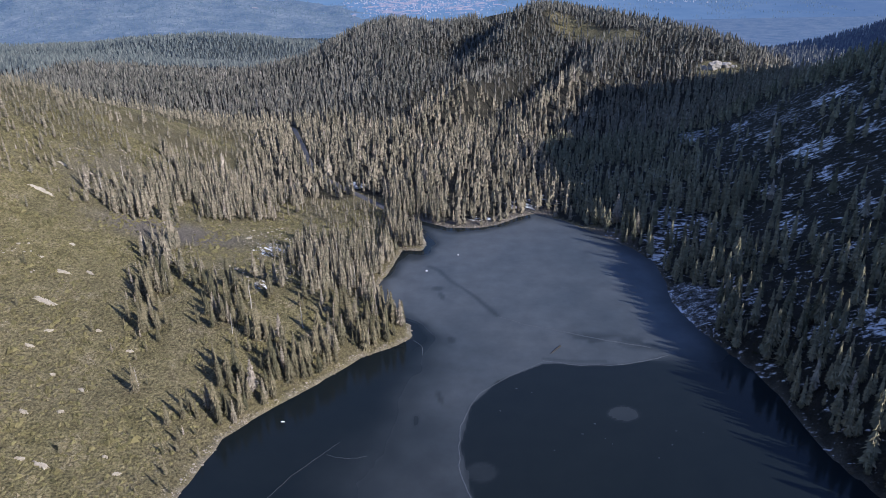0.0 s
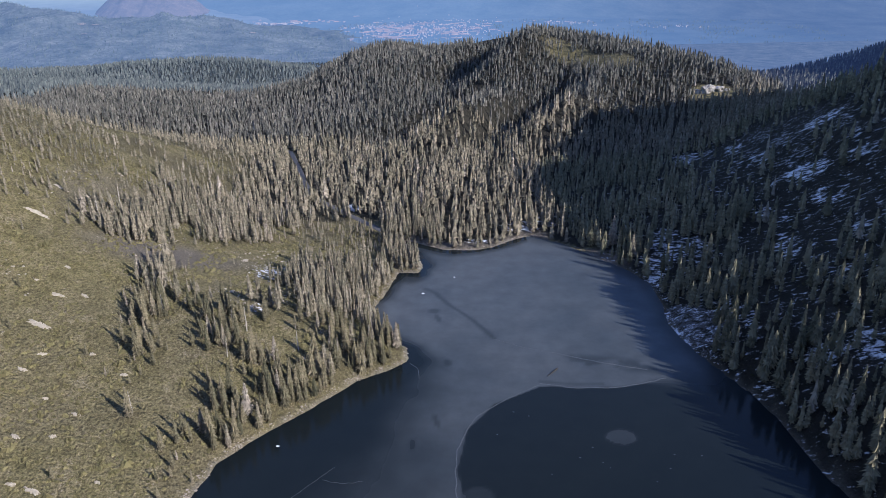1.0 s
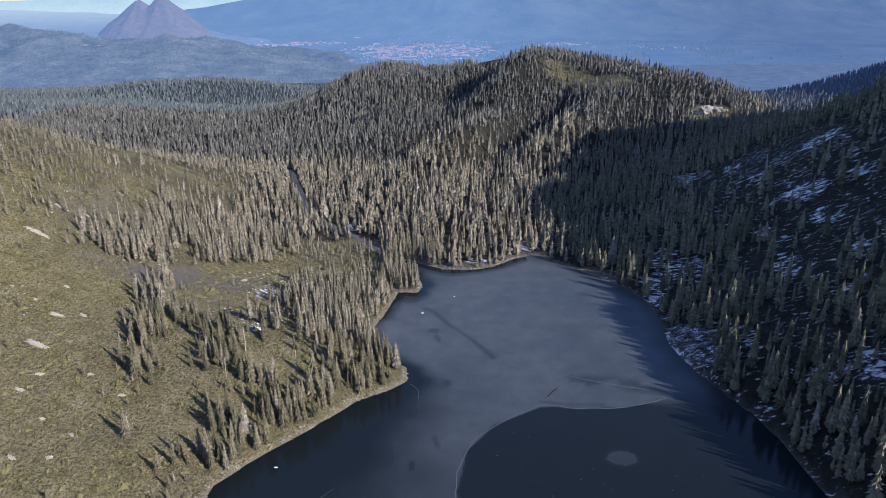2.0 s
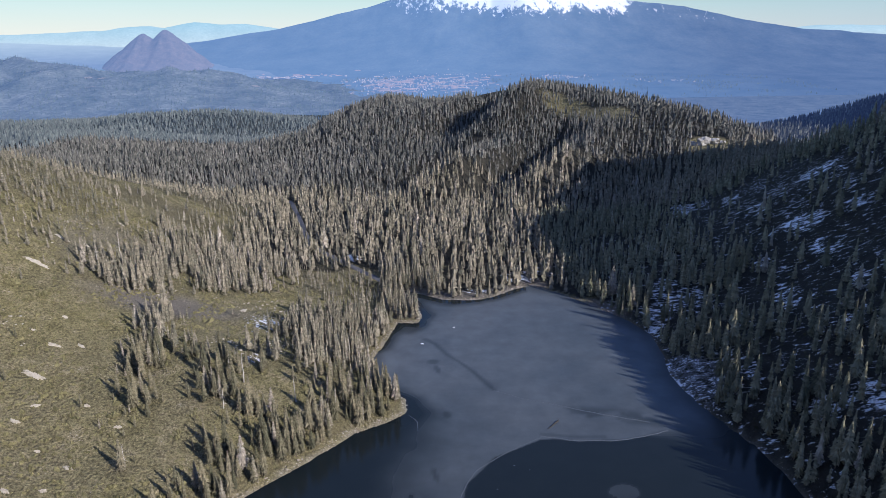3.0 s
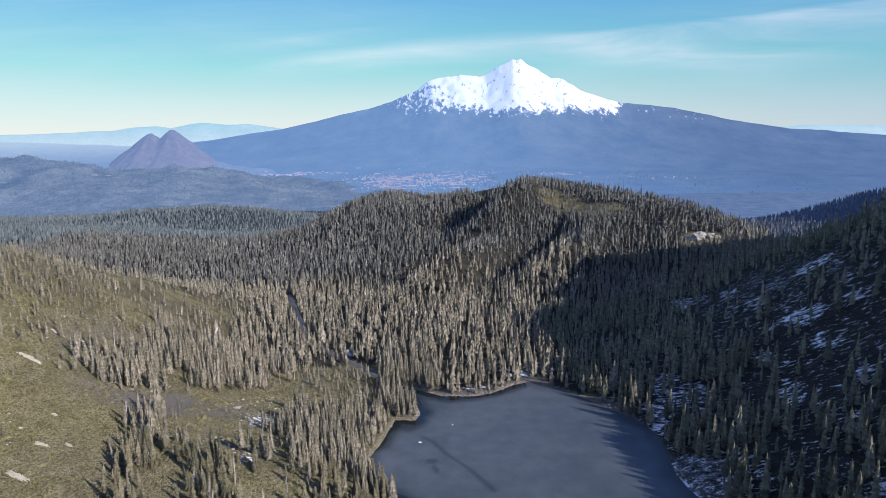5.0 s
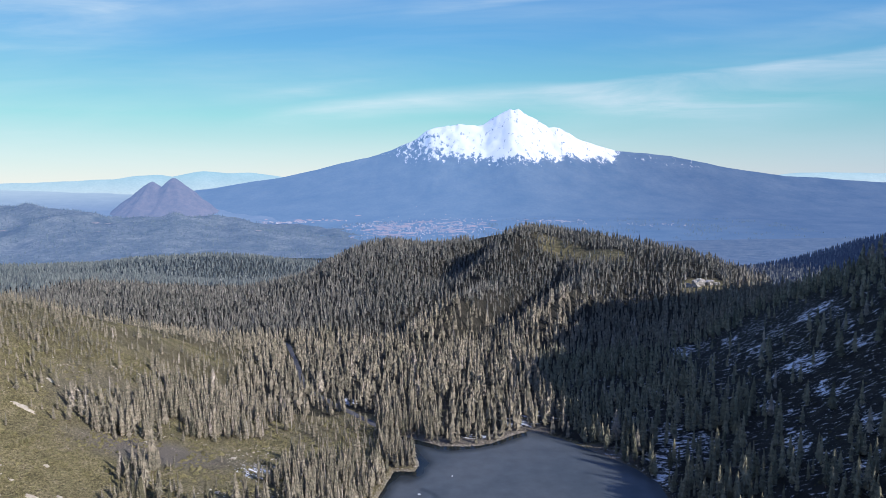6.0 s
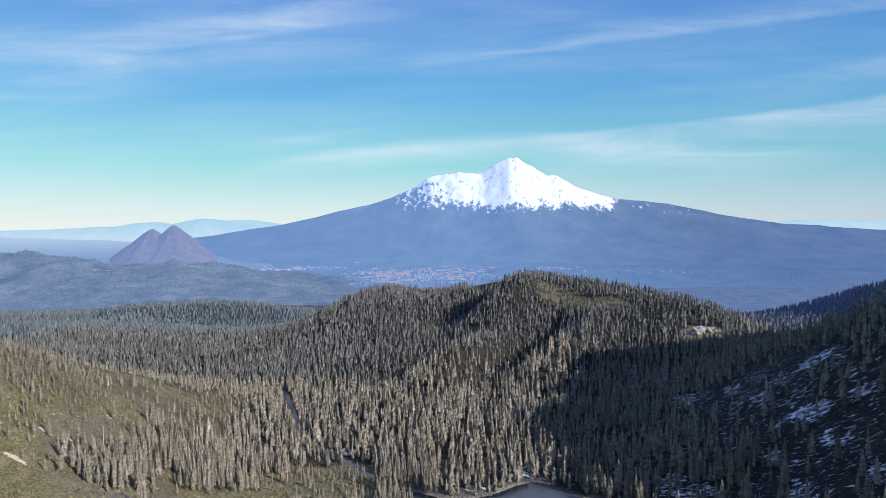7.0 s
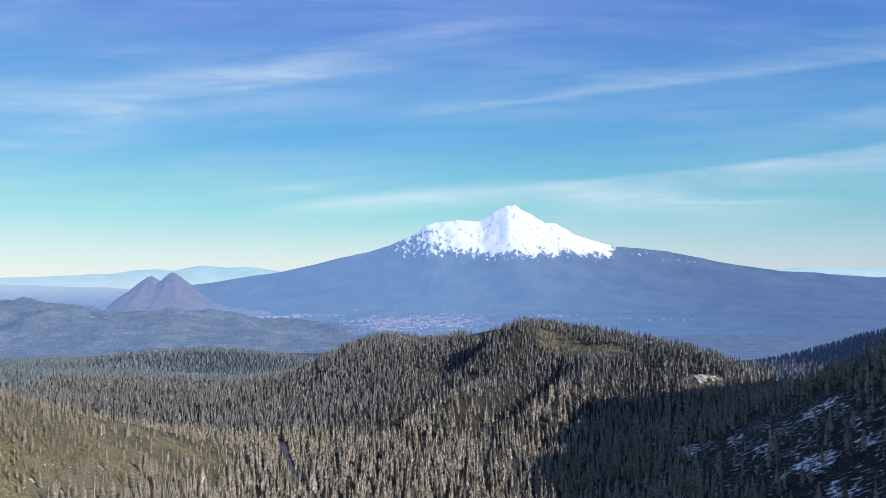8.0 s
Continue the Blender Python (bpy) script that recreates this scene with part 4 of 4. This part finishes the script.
def rocks():
    rng = random.Random(3)
    outcrop()
    for i, (x, y, a, b) in enumerate(SLABS):
        slab(x, y, a, b, rng.uniform(-0.3, 0.5), i + 1)
    # loose stones of the brush slope, the shore and the talus fan
    shapes = [lump("stone", (1, 1, 0.7), 40 + k, MAT_GRANITE, 1, 0.5) for k in range(5)]
    data = []
    for me in shapes:
        v = np.empty(len(me.vertices) * 3, np.float32)
        me.vertices.foreach_get("co", v)
        data.append((v.reshape(-1, 3), np.array([list(p.vertices) for p in me.polygons], np.int32)))
        bpy.data.meshes.remove(me)

    def strew(name, x, y, size, mat, label):
        g = np.random.default_rng(len(x))
        z = height(x, y)
        pick = g.integers(0, len(data), len(x))
        vs, fs, base = [], [], 0
        for k, (v, f) in enumerate(data):
            sel = np.where(pick == k)[0]
            a = g.uniform(0, 6.283, len(sel))[:, None]
            sc = size[sel][:, None]
            vx, vy = v[None, :, 0] * np.cos(a) - v[None, :, 1] * np.sin(a), v[None, :, 0] * np.sin(a) + v[None, :, 1] * np.cos(a)
            vs.append(np.stack([vx * sc * 1.25 + x[sel][:, None], vy * sc + y[sel][:, None], v[None, :, 2] * sc + z[sel][:, None] + sc * 0.12], -1).reshape(-1, 3))
            fs.append((f[None] + (base + np.arange(len(sel)) * len(v))[:, None, None]).reshape(-1, 3))
            base += len(sel) * len(v)
        me = mesh_from(name, np.concatenate(vs), np.concatenate(fs), mat, smooth=False)
        tagged(new(name, me), label, "stones", kind="stuff")

    g = np.random.default_rng(8)
    x, y = g.uniform(-330, -70, 7000), g.uniform(165, 430, 7000)
    ok = (shore_distance(x, y) > 3) & (fractal(x, y, 26, 4, 77) > 0.62) & (woods(x, y) < 0.3)
    strew("slope_stones", x[ok], y[ok], g.gamma(1.6, 0.26, ok.sum()) + 0.25, MAT_PALE, "pale stones scattered in the brush")
    x, y = g.uniform(-130, 130, 60000), g.uniform(160, 460, 60000)
    d = shore_distance(x, y)
    ok = (d > -0.8) & (d < 2.2) & ((x < 70) | (g.random(60000) < 0.25))
    strew("shore_stones", x[ok], y[ok], g.gamma(2.0, 0.14, ok.sum()) + 0.15, MAT_SHORE, "line of grey-brown stones along the waterline")
    x, y = g.uniform(108, 150, 7000), g.uniform(275, 345, 7000)
    ok = (oval(x, y, 126, 308, 11, 27, 10, 0.15) > 0.5) & (shore_distance(x, y) > 0.3)
    strew("talus_stones", x[ok], y[ok], g.gamma(2.2, 0.16, ok.sum()) + 0.2, MAT_TALUS, "grey talus stones dusted with snow by the water")


rocks()


def smooth_line(points, step):
    """Points along a rounded curve through the given ones."""
    p = np.array([points[0]] + list(points) + [points[-1]], float)
    out = []
    for i in range(1, len(p) - 2):
        n = max(2, int(np.hypot(*(p[i + 1] - p[i])) / step))
        for t in np.linspace(0, 1, n, endpoint=False):
            a, b, c, d = p[i - 1 : i + 3]
            out.append(0.5 * (2 * b + (c - a) * t + (2 * a - 5 * b + 4 * c - d) * t * t + (3 * b - a - 3 * c + d) * t**3))
    out.append(p[-2])
    return np.array(out)


def ribbon(name, points, widths, lifts, mat, step=2.0, level=None):
    """A strip along a line; widths and lifts give its cross-section from left to right."""
    line = smooth_line(points, step)
    way = np.gradient(line, axis=0)
    way /= np.hypot(way[:, 0], way[:, 1])[:, None]
    side = np.stack([-way[:, 1], way[:, 0]], -1)
    mid = height(line[:, 0], line[:, 1]) if level is None else np.full(len(line), level)
    rows = [np.concatenate([line + side * w, (mid + l)[:, None]], -1) for w, l in zip(widths, lifts)]
    v = np.stack(rows, 1).reshape(-1, 3)
    return mesh_from(name, v, grid_faces(len(widths), len(line)), mat)


def road():
    me = ribbon("road", ROAD, (-3.2, -2.3, -2.1, 0, 2.1, 2.3, 3.2), (-1.0, 0.2, 0.3, 0.36, 0.3, 0.2, -1.0), MAT_ASPHALT)
    tagged(new("road", me), "narrow grey road with thin snow through the forest", "road", kind="structure")


road()


def ice_details():
    rng = random.Random(17)

    def ridge(points, wide, high, label, mat):
        line = []
        for (x0, y0), (x1, y1) in zip(points, points[1:]):
            for t in (0, 0.25, 0.5, 0.75):
                line.append((x0 + (x1 - x0) * t + rng.uniform(-0.35, 0.35), y0 + (y1 - y0) * t + rng.uniform(-0.35, 0.35)))
        line.append(points[-1])
        me = ribbon("ice_ridge", line, (-wide, -wide * 0.3, wide * 0.4, wide), (-0.02, high, high * 0.7, -0.02), mat, 1.5, 0.02)
        tagged(new("ice_ridge", me), label, "ice ridge", "ridges in the ice")

    pale = "low pale pressure ridge in the lake ice"
    ridge([(27, 305), (40, 297), (58, 289), (76, 281), (95, 274)], 0.26, 0.1, pale, MAT_ICE)
    ridge([(44, 264), (60, 260), (78, 260), (90, 263), (101, 267)], 0.28, 0.1, pale, MAT_ICE)
    ridge([(8.5, 180), (4.8, 193), (4.8, 207), (6, 219), (9.6, 231), (15, 241), (24, 249), (34, 257), (44, 263)], 0.2, 0.06, pale, MAT_ICE)
    faint = "faint low ridge in the dark lake ice"
    ridge([(-62, 180), (-55, 192), (-46, 203), (-40, 210)], 0.13, 0.05, faint, MAT_FAINT_ICE)
    ridge([(-44, 203), (-36, 201), (-29, 202)], 0.11, 0.05, faint, MAT_FAINT_ICE)
    ridge([(-14, 283), (-10, 277), (-10, 270)], 0.13, 0.05, pale, MAT_ICE)
    for x, y, sx, sy in ((-9.6, 360, 2.0, 0.9), (-64, 223, 1.6, 0.7), (9, 382, 1.2, 0.5)):
        ob = new("ice_floe", lump("ice_floe", (sx, sy, 0.5), x, MAT_SNOW, 2, 0.3))
        ob.location = (x, y, 0.08)
        tagged(ob, "small white floe frozen into the lake surface", "ice floe", "floes")
    for x, y in ((52, 213), (60, 210), (62, 207), (88, 214), (98, 213), (40, 204), (30, 243), (36, 240), (58, 219), (84, 206), (22, 228), (77, 199)):
        ob = new("ice_fragment", lump("ice_fragment", (rng.uniform(0.5, 1.0), 0.4, 0.2), x, MAT_ICE, 1, 0.4))
        ob.location = (x, y, 0.05)
        tagged(ob, "small pale ice fragment on the dark clear ice", "ice fragment", "ice fragments")
    # a drifted trunk
    bm = bmesh.new()
    bmesh.ops.create_cone(bm, cap_ends=True, segments=8, radius1=0.35, radius2=0.12, depth=8.5)
    for v in bm.verts:
        v.co.x += 0.15 * math.sin(v.co.z)
    me = bpy.data.meshes.new("log")
    bm.to_mesh(me)
    bm.free()
    me.materials.append(MAT_WOOD)
    ob = new("log", me)
    ob.matrix_world = pose(51, 273, 0.2, 90, 0, -38)
    tagged(ob, "dark drifted tree trunk frozen into the lake", "log")


MAT_ICE = plain("pale_ice", (0.085, 0.098, 0.113), 0.6, 1.5, 0.3, 0.05)
MAT_FAINT_ICE = plain("faint_ice", (0.045, 0.053, 0.062), 0.6, 1.5, 0.4, 0.05)
ice_details()


def brush():
    """Low manzanita clumps over the west slope and between the trees of the east slope."""
    rng = random.Random(9)
    g = np.random.default_rng(9)
    kinds = []
    for _ in range(5):
        v, f = [], []
        for k in range(6):
            a, r = rng.uniform(0, 6.28), rng.uniform(0.05, 0.4)
            c, s, h, w = math.cos(a), math.sin(a), rng.uniform(0.28, 0.55), rng.uniform(0.26, 0.46)
            b = len(v)
            x0, y0 = r * c, r * s
            v += [(x0 - w, y0 - w * 0.6, 0.0), (x0 + w, y0 - w * 0.5, 0.05), (x0 + 0.1 * w, y0 + w, 0.0), (x0 + rng.uniform(-0.1, 0.1), y0, h)]
            f += [(b, b + 1, b + 3), (b + 1, b + 2, b + 3), (b + 2, b, b + 3)]
        kinds.append((np.array(v, np.float32), np.array(f, np.int32), np.zeros(len(f), np.int32)))
    for name, x0, x1, y0, y1, n, mat, label in (
        ("west_slope_brush", -240, -20, 165, 470, 15500, MAT_BRUSH, "olive manzanita brush over the west slope"),
        ("east_slope_brush", 100, 380, 130, 620, 5500, MAT_SHADE_BRUSH, "low brush on the snowy east slope, coloured dark as shade"),
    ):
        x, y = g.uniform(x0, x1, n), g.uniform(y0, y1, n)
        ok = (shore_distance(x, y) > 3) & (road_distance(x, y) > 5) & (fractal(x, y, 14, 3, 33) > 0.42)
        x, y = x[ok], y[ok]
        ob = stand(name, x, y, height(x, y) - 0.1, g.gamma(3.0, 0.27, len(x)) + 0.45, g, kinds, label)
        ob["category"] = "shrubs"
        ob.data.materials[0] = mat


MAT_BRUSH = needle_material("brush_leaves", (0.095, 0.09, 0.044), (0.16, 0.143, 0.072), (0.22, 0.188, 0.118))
# darkened copy of the brush leaves, with the east slope's shade in the colour
MAT_SHADE_BRUSH = needle_material("shaded_brush_leaves", (0.03, 0.032, 0.018), (0.06, 0.058, 0.034), (0.1, 0.088, 0.062))
brush()


def valley_z(x, y):
    return max(ground_z(x, y), float(volcano(np.array(float(x)), np.array(float(y)))))


def town():
    """Roofs and fields of the valley town."""
    g = np.random.default_rng(4)
    vs, fs = [], []
    for cx, cy, sx, sy, n, lo, hi in ((-120, 2930, 170, 330, 300, 2, 5), (90, 2900, 170, 330, 200, 2, 5), (-270, 3330, 14, 8, 6, 10, 22), (560, 3060, 110, 60, 45, 2, 6), (950, 2950, 150, 60, 26, 2, 5),
                                      (-700, 3400, 200, 40, 40, 4, 20), (-300, 3120, 100, 90, 60, 2, 6)):
        for _ in range(n):
            x, y = g.normal(cx, sx * 0.6), g.normal(cy, sy * 0.6)
            w, d, h = g.uniform(lo, hi), g.uniform(lo, hi) * 0.8, g.uniform(0.8, 2.2)
            z = valley_z(x, y) + 1.5
            b = len(vs)
            vs += [(x + i * w / 2, y + j * d / 2, z - 6) for i, j in ((-1, -1), (1, -1), (1, 1), (-1, 1))]
            vs += [(x + i * w / 2, y + j * d / 2, z + h) for i, j in ((-1, -1), (1, -1), (1, 1), (-1, 1))]
            vs += [(x - w / 2, y, z + h * 1.6), (x + w / 2, y, z + h * 1.6)]
            fs += [(b, b + 1, b + 5, b + 4), (b + 1, b + 2, b + 6, b + 5), (b + 2, b + 3, b + 7, b + 6), (b + 3, b, b + 4, b + 7), (b + 4, b + 5, b + 9, b + 8), (b + 6, b + 7, b + 8, b + 9)]
    me = mesh_from("valley_town", vs, fs, MAT_TOWN, smooth=False)
    tagged(new("valley_town", me), "pale roofs of a distant valley town in haze", "town", kind="stuff")


town()


def fields():
    """Bare fields and clearings about the town, flat on the valley floor."""
    g = np.random.default_rng(6)
    vs, fs = [], []
    for cx, cy, sx, sy, n, lo, hi in ((-140, 2930, 130, 250, 70, 14, 54), (80, 2900, 140, 250, 50, 12, 48), (-620, 3440, 200, 50, 16, 10, 46), (500, 3090, 220, 60, 10, 10, 40)):
        for _ in range(n):
            x, y, w, d = g.normal(cx, sx * 0.6), g.normal(cy, sy * 0.6), g.uniform(lo, hi), g.uniform(lo, hi) * 0.9
            b, k = len(vs), 14
            for i in range(k):
                a, r = 6.283 * i / k, g.uniform(0.7, 1.1)
                px, py = x + w * r * math.cos(a) / 2, y + d * r * math.sin(a) / 2
                vs.append((px, py, valley_z(px, py) + 2.0))
            vs.append((x, y, valley_z(x, y) + 2.5))
            fs += [(b + i, b + (i + 1) % k, b + k) for i in range(k)]
    me = mesh_from("valley_fields", vs, fs, MAT_FIELD)
    tagged(new("valley_fields", me), "bare brownish fields around the distant town", "fields", kind="stuff")


fields()


def hazy_woods():
    """Conifers of the blue hills."""
    g = np.random.default_rng(12)
    rng = random.Random(12)
    kinds = [spire(rng, 2, 3, 0.2, 0.02, 0.25, 0) for _ in range(4)]
    x, y = g.uniform(-2000, 100, 11000), g.uniform(1880, 2950, 11000)
    ok = (x < -0.05 * y) & (x > -0.74 * y) & (fractal(x, y, 120, 4, 44) > 0.36)
    x, y = x[ok], y[ok]
    p, q = g.uniform(-450, 1500, 5200), g.uniform(2420, 3250, 5200)
    ok = (fractal(p, q, 90, 3, 46) > 0.5) & (volcano(p, q) > blue_hills(p, q)) & (np.hypot((p + 20) / 260, (q - 2970) / 330) > 1)
    z = np.concatenate([np.maximum(blue_hills(x, y), height(x, y)), volcano(p[ok], q[ok])])
    x, y = np.concatenate([x, p[ok]]), np.concatenate([y, q[ok]])
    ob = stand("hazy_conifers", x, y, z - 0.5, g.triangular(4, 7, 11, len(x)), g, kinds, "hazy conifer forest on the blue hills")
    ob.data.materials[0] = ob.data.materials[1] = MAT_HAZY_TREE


MAT_HAZY_TREE = distance_material("hazy_needles", (0.03, 0.05, 0.04), (0.13, 0.145, 0.11), HAZE_GLOW_NEAR, 0.05)
hazy_woods()


def clearings():
    """Pale logged patches on the blue hills."""
    g = np.random.default_rng(21)
    vs, fs = [], []
    for x, y, w, d in ((-1240, 2560, 26, 14), (-1195, 2570, 34, 16), (-1390, 2500, 40, 12), (-1050, 2620, 60, 10), (-760, 2560, 26, 8), (-640, 2540, 30, 6), (-1500, 2420, 50, 8), (-1150, 2380, 40, 6)):
        b, k = len(vs), 16
        for i in range(k):
            a, r = 6.283 * i / k, g.uniform(0.5, 1.15)
            px, py = x + w * r * math.cos(a) / 2, y + 3 * d * r * math.sin(a) / 2
            vs.append((px, py, float(blue_hills(np.array(px), np.array(py))) + 2.0))
        vs.append((x, y, float(blue_hills(np.array(float(x)), np.array(float(y)))) + 2.5))
        fs += [(b + i, b + (i + 1) % k, b + k) for i in range(k)]
    me = mesh_from("hill_clearings", vs, fs, MAT_CLEARING)
    tagged(new("hill_clearings", me), "pale logged clearings on the blue hills", "clearings", kind="stuff")


MAT_CLEARING = distance_material("far_clearing", (0.16, 0.13, 0.11), (0.26, 0.22, 0.18), HAZE_GLOW_NEAR, 0.05)
clearings()


def snags():
    """Bleached dead conifers among the living ones."""
    rng = random.Random(31)
    kinds = []
    for k in range(4):
        root = new("dead_conifer")
        bm = bmesh.new()
        rings = []
        for z, r in ((-0.02, 0.017), (0.35, 0.012), (0.7, 0.007), (1.0, 0.002)):
            ox, oy = rng.uniform(-0.008, 0.008), rng.uniform(-0.008, 0.008)
            rings.append([bm.verts.new((ox + r * math.cos(1.0472 * i), oy + r * math.sin(1.0472 * i), z)) for i in range(6)])
        for lo, hi in zip(rings, rings[1:]):
            for i in range(6):
                bm.faces.new((lo[i], lo[(i + 1) % 6], hi[(i + 1) % 6], hi[i]))
        me = bpy.data.meshes.new("trunk")
        bm.to_mesh(me)
        bm.free()
        me.materials.append(MAT_SNAG)
        trunk = new("trunk", me)
        bm = bmesh.new()
        for i in range(34):
            z = rng.uniform(0.15, 0.96)
            a, r = rng.uniform(0, 6.283), 0.15 * (1.05 - z) * rng.uniform(0.4, 1.1) + 0.012
            c, s_ = math.cos(a), math.sin(a)
            drop = rng.uniform(-0.3, 0.5) * r
            w = 0.004
            tri = [bm.verts.new(p) for p in ((-s_ * w, c * w, z), (s_ * w, -c * w, z), (0, 0, z + w * 2), (r * c, r * s_, z - drop))]
            for f in ((0, 1, 3), (1, 2, 3), (2, 0, 3)):
                bm.faces.new([tri[j] for j in f])
        me = bpy.data.meshes.new("crown")
        bm.to_mesh(me)
        bm.free()
        me.materials.append(MAT_SNAG)
        limbs = tagged(new("crown", me), "bare grey branches")
        trunk.parent = limbs.parent = root
        tagged(root, "bleached bare dead conifer among living trees", "dead tree", "dead conifers")
        kinds.append(root)
    places = [(-140, 431), (-64, 274), (-119, 226), (-134, 296), (-92, 262)]
    while len(places) < 34:
        x, y = rng.uniform(-190, -20), rng.uniform(230, 480)
        if float(woods(np.array([x]), np.array([y]))[0]) > 0.25:
            places.append((x, y))
    for i, (x, y) in enumerate(places):
        h = rng.uniform(8, 15)
        m = pose(x, y, ground_z(x, y), rng.uniform(-3, 3), rng.uniform(-3, 3), rng.uniform(0, 360))
        root = kinds[i % 4]
        ob = root if i < 4 else copy_thing(root, m)
        if i < 4:
            ob.matrix_basis = m
        ob.scale = (h * 1.1, h * 1.1, h)


MAT_SNAG = plain("bleached_wood", (0.42, 0.39, 0.36), 0.9, 1.5, 0.25)
snags()
